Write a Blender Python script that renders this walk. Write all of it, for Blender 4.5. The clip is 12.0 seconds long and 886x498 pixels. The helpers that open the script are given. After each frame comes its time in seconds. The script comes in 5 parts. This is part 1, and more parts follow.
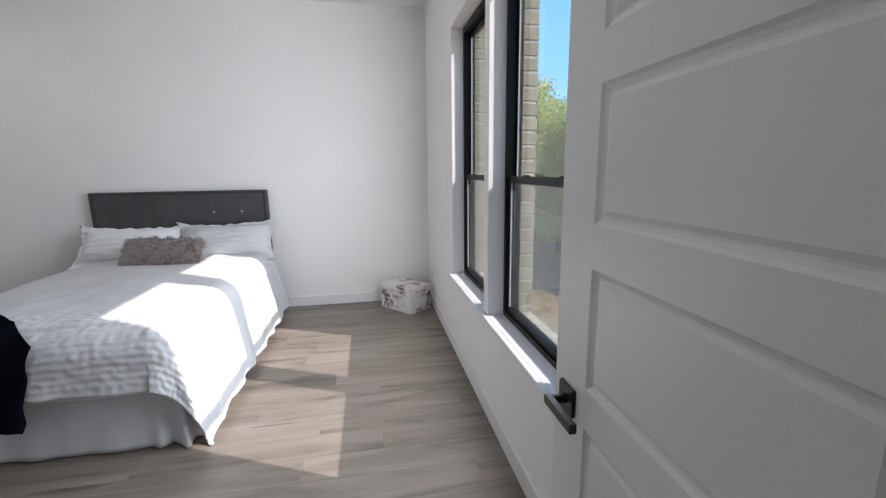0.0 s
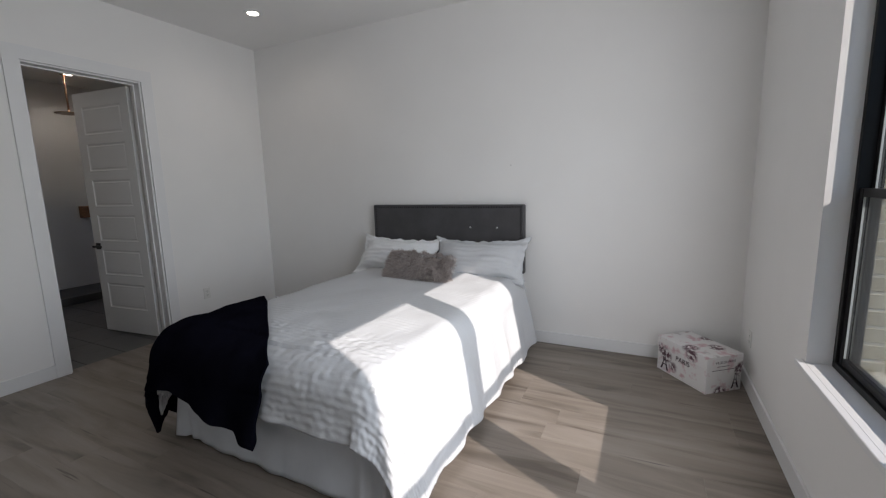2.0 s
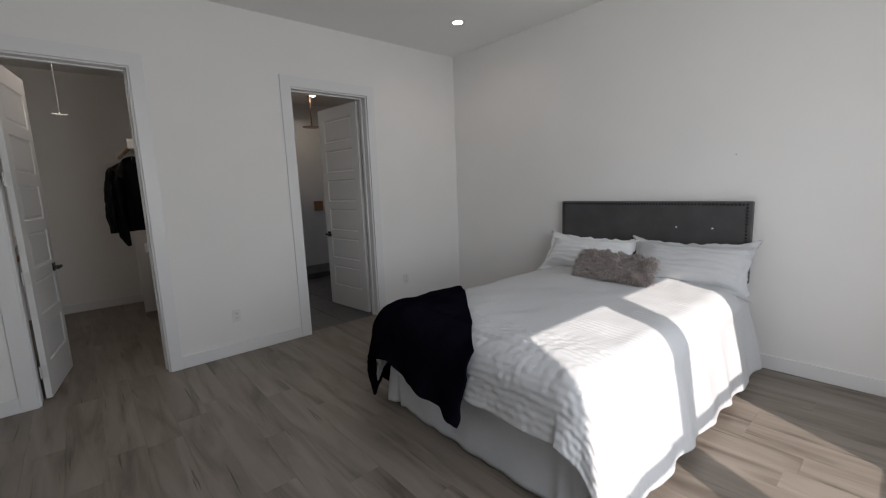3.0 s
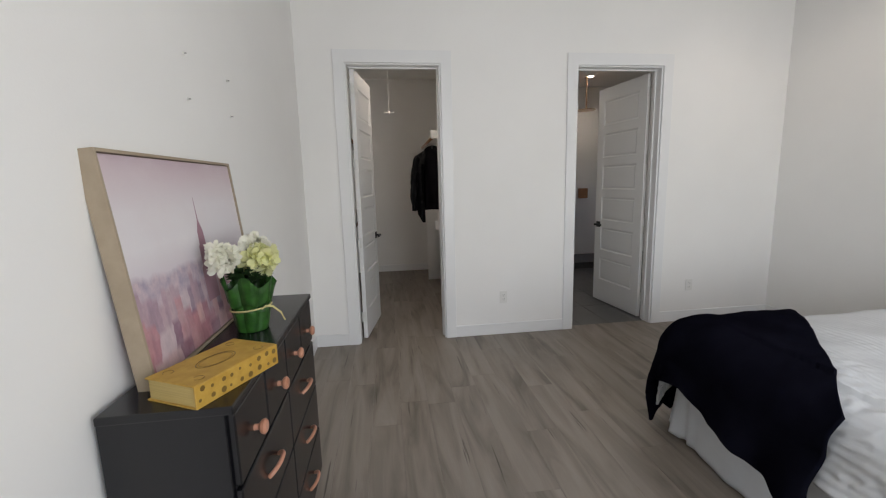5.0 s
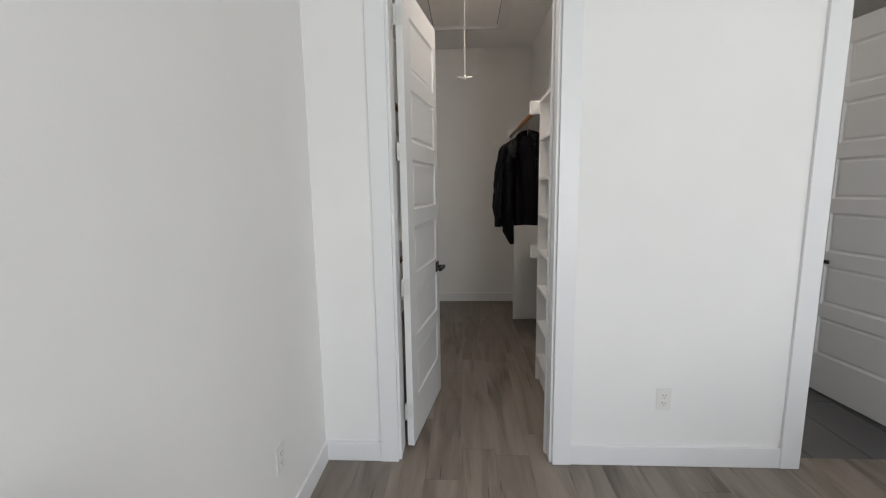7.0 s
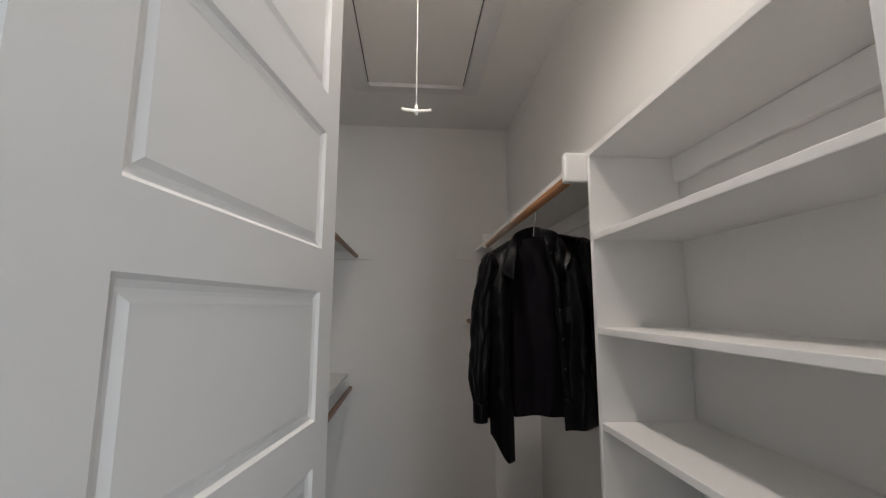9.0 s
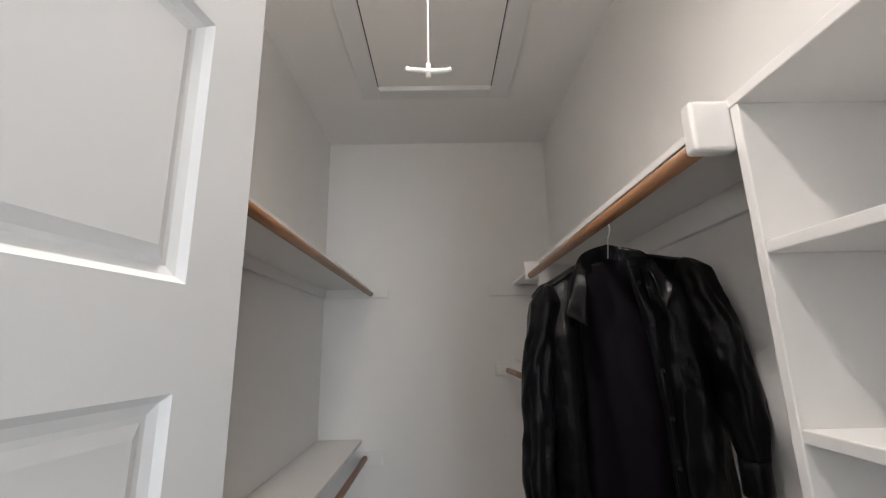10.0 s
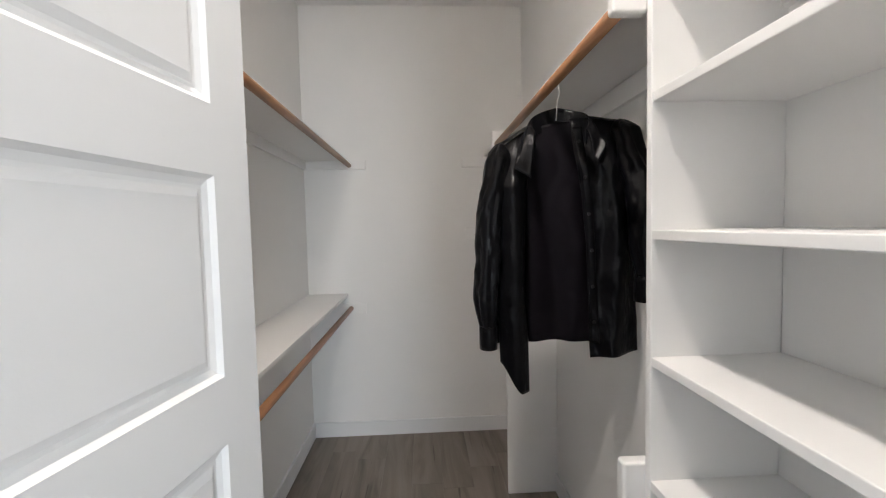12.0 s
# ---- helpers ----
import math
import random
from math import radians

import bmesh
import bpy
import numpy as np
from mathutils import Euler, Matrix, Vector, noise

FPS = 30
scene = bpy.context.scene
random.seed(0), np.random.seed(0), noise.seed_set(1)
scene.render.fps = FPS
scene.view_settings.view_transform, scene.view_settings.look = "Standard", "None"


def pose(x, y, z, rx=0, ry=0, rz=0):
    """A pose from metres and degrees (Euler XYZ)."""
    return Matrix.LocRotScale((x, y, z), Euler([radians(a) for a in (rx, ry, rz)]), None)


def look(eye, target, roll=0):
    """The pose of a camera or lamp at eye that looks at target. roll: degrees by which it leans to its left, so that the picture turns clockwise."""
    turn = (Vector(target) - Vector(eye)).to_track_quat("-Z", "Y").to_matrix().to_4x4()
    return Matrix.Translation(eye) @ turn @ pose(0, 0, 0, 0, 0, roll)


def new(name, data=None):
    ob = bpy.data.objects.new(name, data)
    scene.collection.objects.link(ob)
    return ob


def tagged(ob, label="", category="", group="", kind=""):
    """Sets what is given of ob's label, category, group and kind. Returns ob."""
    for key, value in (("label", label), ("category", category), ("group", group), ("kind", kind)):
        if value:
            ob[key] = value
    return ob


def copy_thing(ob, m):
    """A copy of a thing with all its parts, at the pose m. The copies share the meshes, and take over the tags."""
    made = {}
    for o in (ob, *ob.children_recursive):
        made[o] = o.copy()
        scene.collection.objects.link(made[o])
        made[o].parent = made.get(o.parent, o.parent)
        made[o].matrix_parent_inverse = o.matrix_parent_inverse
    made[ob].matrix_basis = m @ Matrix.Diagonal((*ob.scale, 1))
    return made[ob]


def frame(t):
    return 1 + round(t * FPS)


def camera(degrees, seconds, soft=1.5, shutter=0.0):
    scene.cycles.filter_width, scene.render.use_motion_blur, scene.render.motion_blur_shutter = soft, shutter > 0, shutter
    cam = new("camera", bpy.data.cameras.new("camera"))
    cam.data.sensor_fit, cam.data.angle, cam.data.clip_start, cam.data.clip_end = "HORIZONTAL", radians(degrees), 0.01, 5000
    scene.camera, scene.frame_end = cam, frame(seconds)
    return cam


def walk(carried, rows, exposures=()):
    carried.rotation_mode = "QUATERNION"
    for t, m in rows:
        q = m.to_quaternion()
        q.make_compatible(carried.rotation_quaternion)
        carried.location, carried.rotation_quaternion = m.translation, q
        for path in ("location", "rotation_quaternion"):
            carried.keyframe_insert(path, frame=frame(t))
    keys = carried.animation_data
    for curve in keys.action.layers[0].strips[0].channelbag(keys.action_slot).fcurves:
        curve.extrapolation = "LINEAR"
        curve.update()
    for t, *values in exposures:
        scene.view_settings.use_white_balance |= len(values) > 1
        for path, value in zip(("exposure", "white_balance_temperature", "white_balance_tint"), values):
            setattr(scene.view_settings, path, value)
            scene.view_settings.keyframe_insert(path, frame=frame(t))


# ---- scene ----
cam = camera(93.4, 12.0, soft=1.2)

PATH = [
    (0, (0.27, 0.311, 1.433), (0.61, 2.246, 1.06), -0.8),
    (0.5, (0.323, 0.592, 1.435), (0.274, 2.556, 1.06), -0.6),
    (1, (0.331, 0.875, 1.429), (0.034, 2.821, 1.076), -0.9),
    (1.5, (0.317, 1.097, 1.449), (-0.25, 2.988, 1.125), -1.2),
    (2, (0.235, 1.18, 1.453), (-0.637, 2.954, 1.148), -1.5),
    (2.5, (0.141, 1.147, 1.455), (-1.053, 2.723, 1.156), -1.6),
    (3, (0.079, 1.079, 1.456), (-1.416, 2.374, 1.16), -2.2),
    (3.5, (0.037, 0.989, 1.469), (-1.685, 1.96, 1.166), -2.3),
    (5.5, (-0.535, 1.021, 1.44), (-2.507, 1.138, 1.128), -1.1),
    (6, (-0.974, 1.088, 1.427), (-2.951, 1.101, 1.13), -0.7),
    (6.5, (-1.456, 1.076, 1.413), (-3.435, 1.014, 1.131), -0.3),
    (7, (-1.936, 1.06, 1.435), (-3.912, 0.956, 1.145), -0.9),
    (9, (-3.778, 1.06, 1.554), (-5.753, 1.212, 1.828), 0.1),
    (9.5, (-4.103, 1.074, 1.6), (-6.055, 1.246, 2.001), -1.7),
    (10, (-4.32, 1.09, 1.622), (-6.27, 1.108, 2.063), -1.1),
    (10.5, (-4.407, 1.099, 1.624), (-6.366, 1.014, 2.019), -0.7),
    (11, (-4.396, 1.117, 1.611), (-6.376, 1.064, 1.892), -1.3),
    (11.5, (-4.308, 1.128, 1.572), (-6.306, 1.157, 1.651), -1.7),
    (12, (-4.13, 1.134, 1.515), (-6.124, 1.228, 1.404), -1.3),
]
walk(cam, [(t, look(eye, target, roll)) for t, eye, target, roll in PATH],
     exposures=[(0.0, 0.64, 6550, 15), (1.0, 0.34, 6550, 14), (2.5, 0.09, 6800, 15), (3.7, 0.36, 6900, 15), (5.3, 1.08, 7000, 14), (6.5, 1.33, 6800, 13), (7.2, 1.3, 6800, 13),
                (8.8, 1.3, 6650, 13), (9.5, 1.68, 6480, 13), (10.5, 2.1, 6450, 13), (12.0, 2.42, 6430, 12)])

# ---- world, sun, large lights ----
SUN_WAY = Vector((-1.0, 0.48, -0.75)).normalized()
world = bpy.data.worlds.new("sky")
world.use_nodes = True
scene.world = world
wn, wl = world.node_tree.nodes, world.node_tree.links
sky = wn.new("ShaderNodeTexSky")
sky.sky_type = "NISHITA"
sky.sun_disc = False
sky.ozone_density = 5.0
sky.dust_density = 0.1
sky.sun_elevation = math.asin(-SUN_WAY.z)
sky.sun_rotation = math.atan2(-SUN_WAY.x, -SUN_WAY.y)
wl.new(sky.outputs[0], wn["Background"].inputs[0])
wn["Background"].inputs[1].default_value = 0.15

sun_data = bpy.data.lights.new("sun", "SUN")
sun_data.energy, sun_data.angle, sun_data.color = 3.8, radians(0.5), (1.0, 0.96, 0.91)
sun = new("sun", sun_data)
sun.rotation_mode = "QUATERNION"
sun.rotation_quaternion = SUN_WAY.to_track_quat("-Z", "Y")

SKY_POWER = 19.0

# plan, in metres
WX, EX, SY, NY, CEIL = -3.965, 0.91, 0.31, 4.865, 3.05
WBX = -4.11            # back of the west wall
CFX = -7.13            # far wall of the closet
CNY = 1.86             # north wall of the closet
WIN = ((1.597, 2.507), (2.592, 3.502))
WZ0, WZ1 = 0.61, 2.44
D1Y, D2Y, DZ = (0.697, 1.511), (2.731, 3.572), 2.45
HALLX = (-0.19, 0.72)


def sky_lamp(y0, y1, power):
    """Skylight that enters by one window."""
    d = bpy.data.lights.new("window_skylight", "AREA")
    d.shape, d.size, d.size_y, d.energy, d.color = "RECTANGLE", y1 - y0 - 0.02, WZ1 - WZ0 - 0.02, power, (0.86, 0.94, 1.0)
    d.spread = radians(178)
    ob = new("window_skylight", d)
    ob.matrix_world = look((EX - 0.034, (y0 + y1) / 2, (WZ0 + WZ1) / 2), (WX, (y0 + y1) / 2 + 0.05, 1.5))
    return ob


for w in WIN:
    sky_lamp(*w, SKY_POWER)


# ---- materials ----
def mat(name, colour, rough=0.6, metal=0.0, spec=0.5):
    m = bpy.data.materials.new(name)
    m.use_nodes = True
    b = m.node_tree.nodes["Principled BSDF"]
    b.inputs["Base Color"].default_value = (*colour, 1)
    b.inputs["Roughness"].default_value = rough
    b.inputs["Metallic"].default_value = metal
    b.inputs["Specular IOR Level"].default_value = spec
    return m


class Nodes:
    def __init__(self, m):
        self.t = m.node_tree
        self.b = self.t.nodes["Principled BSDF"]

    def add(self, kind, **values):
        n = self.t.nodes.new(kind)
        for k, v in values.items():
            n.inputs[k.replace("_", " ")].default_value = v
        return n

    def link(self, a, b):
        self.t.links.new(a, b)

    def coords(self, scale, kind="Object", shift=False):
        tc = self.add("ShaderNodeTexCoord")
        mp = self.add("ShaderNodeMapping")
        mp.inputs["Scale"].default_value = scale
        self.link(tc.outputs[kind], mp.inputs[0])
        if shift:
            oi = self.add("ShaderNodeObjectInfo")
            mul = self.t.nodes.new("ShaderNodeVectorMath")
            mul.operation = "SCALE"
            mul.inputs[0].default_value = (17.0, 31.0, 5.0)
            self.link(oi.outputs["Random"], mul.inputs["Scale"])
            self.link(mul.outputs[0], mp.inputs["Location"])
        return mp.outputs[0]

    def noise(self, vec, scale, detail=4.0, rough=0.6):
        n = self.add("ShaderNodeTexNoise", Scale=scale, Detail=detail, Roughness=rough)
        self.link(vec, n.inputs["Vector"])
        return n.outputs["Fac"]

    def ramp(self, fac, stops):
        r = self.t.nodes.new("ShaderNodeValToRGB")
        e = r.color_ramp.elements
        while len(e) < len(stops):
            e.new(0.5)
        for el, (p, c) in zip(e, stops):
            el.position, el.color = p, (*c, 1)
        self.link(fac, r.inputs[0])
        return r.outputs[0]

    def mix(self, fac, a, b, kind="MIX"):
        n = self.t.nodes.new("ShaderNodeMix")
        n.data_type, n.blend_type = "RGBA", kind
        for s, v in ((0, fac), (6, a), (7, b)):
            if hasattr(v, "is_output"):
                self.link(v, n.inputs[s])
            elif s == 0:
                n.inputs[0].default_value = v
            else:
                n.inputs[s].default_value = (*v, 1)
        return n.outputs[2]

    def bump(self, height, strength, distance):
        n = self.add("ShaderNodeBump", Strength=strength, Distance=distance)
        self.link(height, n.inputs["Height"])
        old = self.b.inputs["Normal"].links
        if old:
            self.link(old[0].from_socket, n.inputs["Normal"])
        self.link(n.outputs[0], self.b.inputs["Normal"])

    def colour(self, out):
        self.link(out, self.b.inputs["Base Color"])

    def rough(self, fac, lo, hi):
        n = self.add("ShaderNodeMapRange")
        n.inputs["To Min"].default_value, n.inputs["To Max"].default_value = lo, hi
        self.link(fac, n.inputs[0])
        self.link(n.outputs[0], self.b.inputs["Roughness"])


def paint(name, colour, rough, orange=0.12, vary=0.03):
    """Rolled wall paint: fine orange peel and faint unevenness."""
    m = mat(name, colour, rough)
    n = Nodes(m)
    v = n.coords((1, 1, 1))
    big = n.noise(v, 0.9, 3)
    n.colour(n.ramp(big, ((0.25, tuple(c * (1 - vary) for c in colour)), (0.75, tuple(min(1, c * (1 + vary)) for c in colour)))))
    n.bump(n.noise(v, 160, 3), orange, 0.002)
    n.bump(n.noise(v, 2.2, 2), 0.06, 0.01)
    n.rough(n.noise(v, 7, 3), rough - 0.06, rough + 0.06)
    return m


M_WALL = paint("wall_paint", (0.85, 0.838, 0.82), 0.62)
M_CEIL = paint("ceiling_paint", (0.87, 0.86, 0.845), 0.8, 0.2)
M_TRIM = paint("trim_paint", (0.80, 0.80, 0.80), 0.38, 0.05, 0.015)
M_DOOR = paint("door_paint", (0.775, 0.772, 0.765), 0.36, 0.06, 0.015)
M_SHELF = paint("shelf_paint", (0.85, 0.84, 0.825), 0.45, 0.06, 0.02)
M_BLACK = mat("black_metal", (0.012, 0.012, 0.013), 0.42, 0.0)
M_WINFRAME = paint("black_window_frame", (0.010, 0.010, 0.011), 0.45, 0.05, 0.1)
M_WINFRAME.node_tree.nodes["Principled BSDF"].inputs["Specular IOR Level"].default_value = 0.25
M_CHROME = mat("chrome", (0.8, 0.8, 0.8), 0.2, 1.0)
M_NICKEL = mat("white_hinge", (0.72, 0.72, 0.7), 0.35, 0.3)
M_PLASTIC = mat("white_plastic", (0.78, 0.77, 0.74), 0.4)
M_DARK = mat("dark_slot", (0.02, 0.02, 0.02), 0.6)


def glass_material():
    m = bpy.data.materials.new("window_glass")
    m.use_nodes = True
    t = m.node_tree
    t.nodes.clear()
    out = t.nodes.new("ShaderNodeOutputMaterial")
    clear = t.nodes.new("ShaderNodeBsdfTransparent")
    clear.inputs[0].default_value = (0.95, 0.97, 0.96, 1)
    gloss = t.nodes.new("ShaderNodeBsdfGlossy")
    gloss.inputs["Roughness"].default_value = 0.01
    lw = t.nodes.new("ShaderNodeLayerWeight")
    lw.inputs[0].default_value = 0.5
    pw5 = t.nodes.new("ShaderNodeMath")
    pw5.operation = "POWER"
    pw5.inputs[1].default_value = 5.0
    t.links.new(lw.outputs["Facing"], pw5.inputs[0])
    fr = t.nodes.new("ShaderNodeMath")
    fr.operation = "MULTIPLY_ADD"
    fr.inputs[1].default_value, fr.inputs[2].default_value = 0.60, 0.12
    t.links.new(pw5.outputs[0], fr.inputs[0])
    mix = t.nodes.new("ShaderNodeMixShader")
    t.links.new(fr.outputs[0], mix.inputs[0])
    t.links.new(clear.outputs[0], mix.inputs[1])
    t.links.new(gloss.outputs[0], mix.inputs[2])
    t.links.new(mix.outputs[0], out.inputs[0])
    return m


M_GLASS = glass_material()


def screen_material():
    """Fine insect mesh: mostly see-through, the rest matt grey wire."""
    m = mat("grey_insect_mesh", (0.40, 0.41, 0.42), 0.8)
    t = m.node_tree
    clear = t.nodes.new("ShaderNodeBsdfTransparent")
    mix = t.nodes.new("ShaderNodeMixShader")
    mix.inputs[0].default_value = 0.18
    t.links.new(clear.outputs[0], mix.inputs[1])
    t.links.new(t.nodes["Principled BSDF"].outputs[0], mix.inputs[2])
    t.links.new(mix.outputs[0], t.nodes["Material Output"].inputs[0])
    return m


M_SCREEN = screen_material()


def plank_material():
    """Grey-brown oak print: long soft streaks that wander, fine grain, a few dark knots and cracks."""
    m = mat("grey_oak_vinyl", (0.17, 0.14, 0.115), 0.42, 0, 0.4)
    n = Nodes(m)
    v = n.coords((0.55, 4.2, 1.0), shift=True)
    streak = n.add("ShaderNodeTexNoise", Scale=1.9, Detail=4.0, Roughness=0.52, Distortion=0.9)
    n.link(v, streak.inputs["Vector"])
    streak = streak.outputs["Fac"]
    fine = n.noise(n.coords((1.6, 70.0, 1.0), shift=True), 5, 4, 0.7)
    cloud = n.noise(n.coords((1.3, 3.0, 1.0), shift=True), 1.5, 2, 0.5)
    base = n.ramp(streak, ((0.30, (0.132, 0.107, 0.087)), (0.43, (0.214, 0.180, 0.150)), (0.56, (0.270, 0.230, 0.196)), (0.72, (0.314, 0.271, 0.235))))
    base = n.mix(0.30, base, n.ramp(fine, ((0.3, (0.66, 0.64, 0.62)), (0.7, (1, 1, 1)))), "MULTIPLY")
    base = n.mix(0.35, base, n.ramp(cloud, ((0.3, (0.78, 0.77, 0.76)), (0.7, (1, 1, 1)))), "MULTIPLY")
    crack = n.noise(n.coords((1.1, 26.0, 1.0), shift=True), 1.6, 3, 0.5)
    base = n.mix(n.ramp(crack, ((0.27, (0.75, 0.75, 0.75)), (0.32, (0, 0, 0)))), base, (0.050, 0.038, 0.030))
    oi = n.add("ShaderNodeObjectInfo")
    tone = n.ramp(oi.outputs["Random"], ((0.0, (0.94, 0.935, 0.93)), (0.5, (0.98, 0.975, 0.97)), (1.0, (1.0, 0.995, 0.99))))
    n.colour(n.mix(1.0, base, tone, "MULTIPLY"))
    n.bump(fine, 0.10, 0.002)
    n.rough(streak, 0.36, 0.48)
    return m


M_PLANK = plank_material()


def wood_material(name, dark, light, rough=0.4, along=(1, 14, 14), scale=4):
    m = mat(name, light, rough)
    n = Nodes(m)
    f = n.noise(n.coords(along), scale, 5)
    n.colour(n.ramp(f, ((0.3, dark), (0.7, light))))
    n.bump(f, 0.1, 0.002)
    return m


M_ROD = wood_material("wooden_rod", (0.23, 0.10, 0.045), (0.42, 0.21, 0.10), 0.38)


def cloth(name, colour, rough=0.85, weave=900, strength=0.2, sheen=0.2, vary=0.05):
    m = mat(name, colour, rough, 0, 0.25)
    n = Nodes(m)
    v = n.coords((1, 1, 1))
    n.colour(n.ramp(n.noise(v, 5, 4), ((0.3, tuple(c * (1 - vary) for c in colour)), (0.7, tuple(min(1, c * (1 + vary)) for c in colour)))))
    n.bump(n.noise(v, weave, 2), strength, 0.001)
    n.b.inputs["Sheen Weight"].default_value = sheen
    return m


def seersucker():
    """White cotton with puckered rows."""
    m = mat("white_seersucker", (0.60, 0.61, 0.625), 0.8, 0, 0.25)
    n = Nodes(m)
    w = n.add("ShaderNodeTexWave", Scale=22.0, Distortion=2.0, Detail=2.0)
    w.bands_direction = "Y"
    n.link(n.coords((1, 1, 1), "UV"), w.inputs["Vector"])
    p = n.noise(n.coords((60, 16, 1), "UV"), 1.0, 3)
    mul = n.t.nodes.new("ShaderNodeMath")
    mul.operation = "MULTIPLY"
    n.link(w.outputs["Fac"], mul.inputs[0])
    n.link(p, mul.inputs[1])
    n.bump(mul.outputs[0], 0.3, 0.006)
    n.bump(n.noise(n.coords((1, 1, 1)), 7, 4), 0.25, 0.02)
    return m


M_QUILT = seersucker()
M_SHEET = cloth("white_cotton", (0.80, 0.81, 0.82))
M_SKIRT = cloth("white_skirt_cotton", (0.64, 0.66, 0.69))
M_THROW = cloth("black_fleece", (0.005, 0.005, 0.009), 0.95, 500, 0.5, 0.0, 0.3)
M_FUR = cloth("grey_fur", (0.34, 0.29, 0.265), 0.9, 200, 0.4, 0.2, 0.2)
nfu = Nodes(M_FUR)
nfu.colour(nfu.ramp(nfu.add("ShaderNodeNewGeometry").outputs["Random Per Island"], ((0.0, (0.28, 0.235, 0.22)), (0.5, (0.44, 0.385, 0.36)), (1.0, (0.60, 0.54, 0.51)))))
M_HEAD = cloth("charcoal_leatherette", (0.075, 0.073, 0.076), 0.5, 500, 0.15, 0.05, 0.15)
M_STUD = mat("dark_nailhead", (0.012, 0.011, 0.012), 0.3, 0.3)
M_SATIN = cloth("black_satin", (0.0035, 0.0035, 0.0045), 0.29, 1200, 0.04, 0.0, 0.2)
M_THROW.node_tree.nodes["Principled BSDF"].inputs["Specular IOR Level"].default_value = 0.0
ns = Nodes(M_SATIN)
ns.bump(ns.noise(ns.coords((7, 7, 3.0)), 2.2, 3, 0.5), 0.42, 0.03)
ns.bump(ns.noise(ns.coords((16, 16, 22.0)), 1.5, 2, 0.5), 0.24, 0.012)
M_LINING = cloth("black_lining", (0.0075, 0.006, 0.0085), 0.5, 700, 0.15, 0.0, 0.2)
M_LINING.node_tree.nodes["Principled BSDF"].inputs["Specular IOR Level"].default_value = 0.08
M_SATIN.node_tree.nodes["Principled BSDF"].inputs["Specular IOR Level"].default_value = 0.155


# ---- mesh helpers ----
def mesh(name, verts, faces, smooth=False):
    me = bpy.data.meshes.new(name)
    me.from_pydata([tuple(v) for v in verts], [], faces)
    if smooth:
        for p in me.polygons:
            p.use_smooth = True
    me.update()
    return me


def put(bm, name, material, smooth=False):
    me = bpy.data.meshes.new(name)
    bmesh.ops.recalc_face_normals(bm, faces=bm.faces)
    bm.to_mesh(me)
    bm.free()
    if smooth:
        for p in me.polygons:
            p.use_smooth = True
    me.materials.append(material)
    return me


def part(name, bm, material, parent=None, label="", smooth=False):
    me = bm if isinstance(bm, bpy.types.Mesh) else put(bm, name, material, smooth)
    if isinstance(bm, bpy.types.Mesh) and material and not me.materials:
        me.materials.append(material)
    ob = new(name, me)
    if parent is not None:
        ob.parent = parent
    if label:
        tagged(ob, label)
    return ob


def thing(name, at, label, category, turn=0.0, group="", kind=""):
    ob = new(name)
    ob.matrix_world = pose(*at, 0, 0, turn)
    ob.empty_display_size = 0.05
    return tagged(ob, label, category, group, kind)


def box(bm, a, b, bevel=0.0, seg=2, m=None):
    a, b = [min(p, q) for p, q in zip(a, b)], [max(p, q) for p, q in zip(a, b)]
    r = bmesh.ops.create_cube(bm, size=1)
    vs = r["verts"]
    for v in vs:
        v.co = Vector([p + (c + 0.5) * (q - p) for c, p, q in zip(v.co, a, b)])
    if bevel:
        es = list({e for v in vs for e in v.link_edges})
        g = bmesh.ops.bevel(bm, geom=es, offset=bevel, segments=seg, profile=0.5, affect="EDGES")
        vs = list({v for f in g["faces"] for v in f.verts} | {v for v in vs if v.is_valid})
    if m is not None:
        bmesh.ops.transform(bm, matrix=m, verts=[v for v in vs if v.is_valid])
    return bm


def boxed(a, b, bevel=0.003, seg=2, m=None):
    return box(bmesh.new(), a, b, bevel, seg, m)


def tube(bm, pts, r, seg=12, cap=True, radii=None):
    """A round bar along points."""
    pts = [Vector(p) for p in pts]
    rings = []
    for i, p in enumerate(pts):
        d = (pts[min(i + 1, len(pts) - 1)] - pts[max(i - 1, 0)]).normalized()
        up = Vector((0, 0, 1)) if abs(d.z) < 0.9 else Vector((1, 0, 0))
        s = d.cross(up).normalized()
        u = s.cross(d)
        rr = radii[i] if radii else r
        rings.append([bm.verts.new(p + rr * (math.cos(k * math.tau / seg) * s + math.sin(k * math.tau / seg) * u)) for k in range(seg)])
    for a, b in zip(rings, rings[1:]):
        for k in range(seg):
            bm.faces.new((a[k], a[(k + 1) % seg], b[(k + 1) % seg], b[k]))
    if cap:
        bm.faces.new(rings[0][::-1])
        bm.faces.new(rings[-1])
    return bm


def lathe(bm, profile, seg=24, at=(0, 0, 0)):
    o = Vector(at)
    rings = [[bm.verts.new(o + Vector((r * math.cos(k * math.tau / seg), r * math.sin(k * math.tau / seg), z))) for k in range(seg)] for r, z in profile]
    for a, b in zip(rings, rings[1:]):
        for k in range(seg):
            bm.faces.new((a[k], a[(k + 1) % seg], b[(k + 1) % seg], b[k]))
    bm.faces.new(rings[0][::-1])
    bm.faces.new(rings[-1])
    return bm


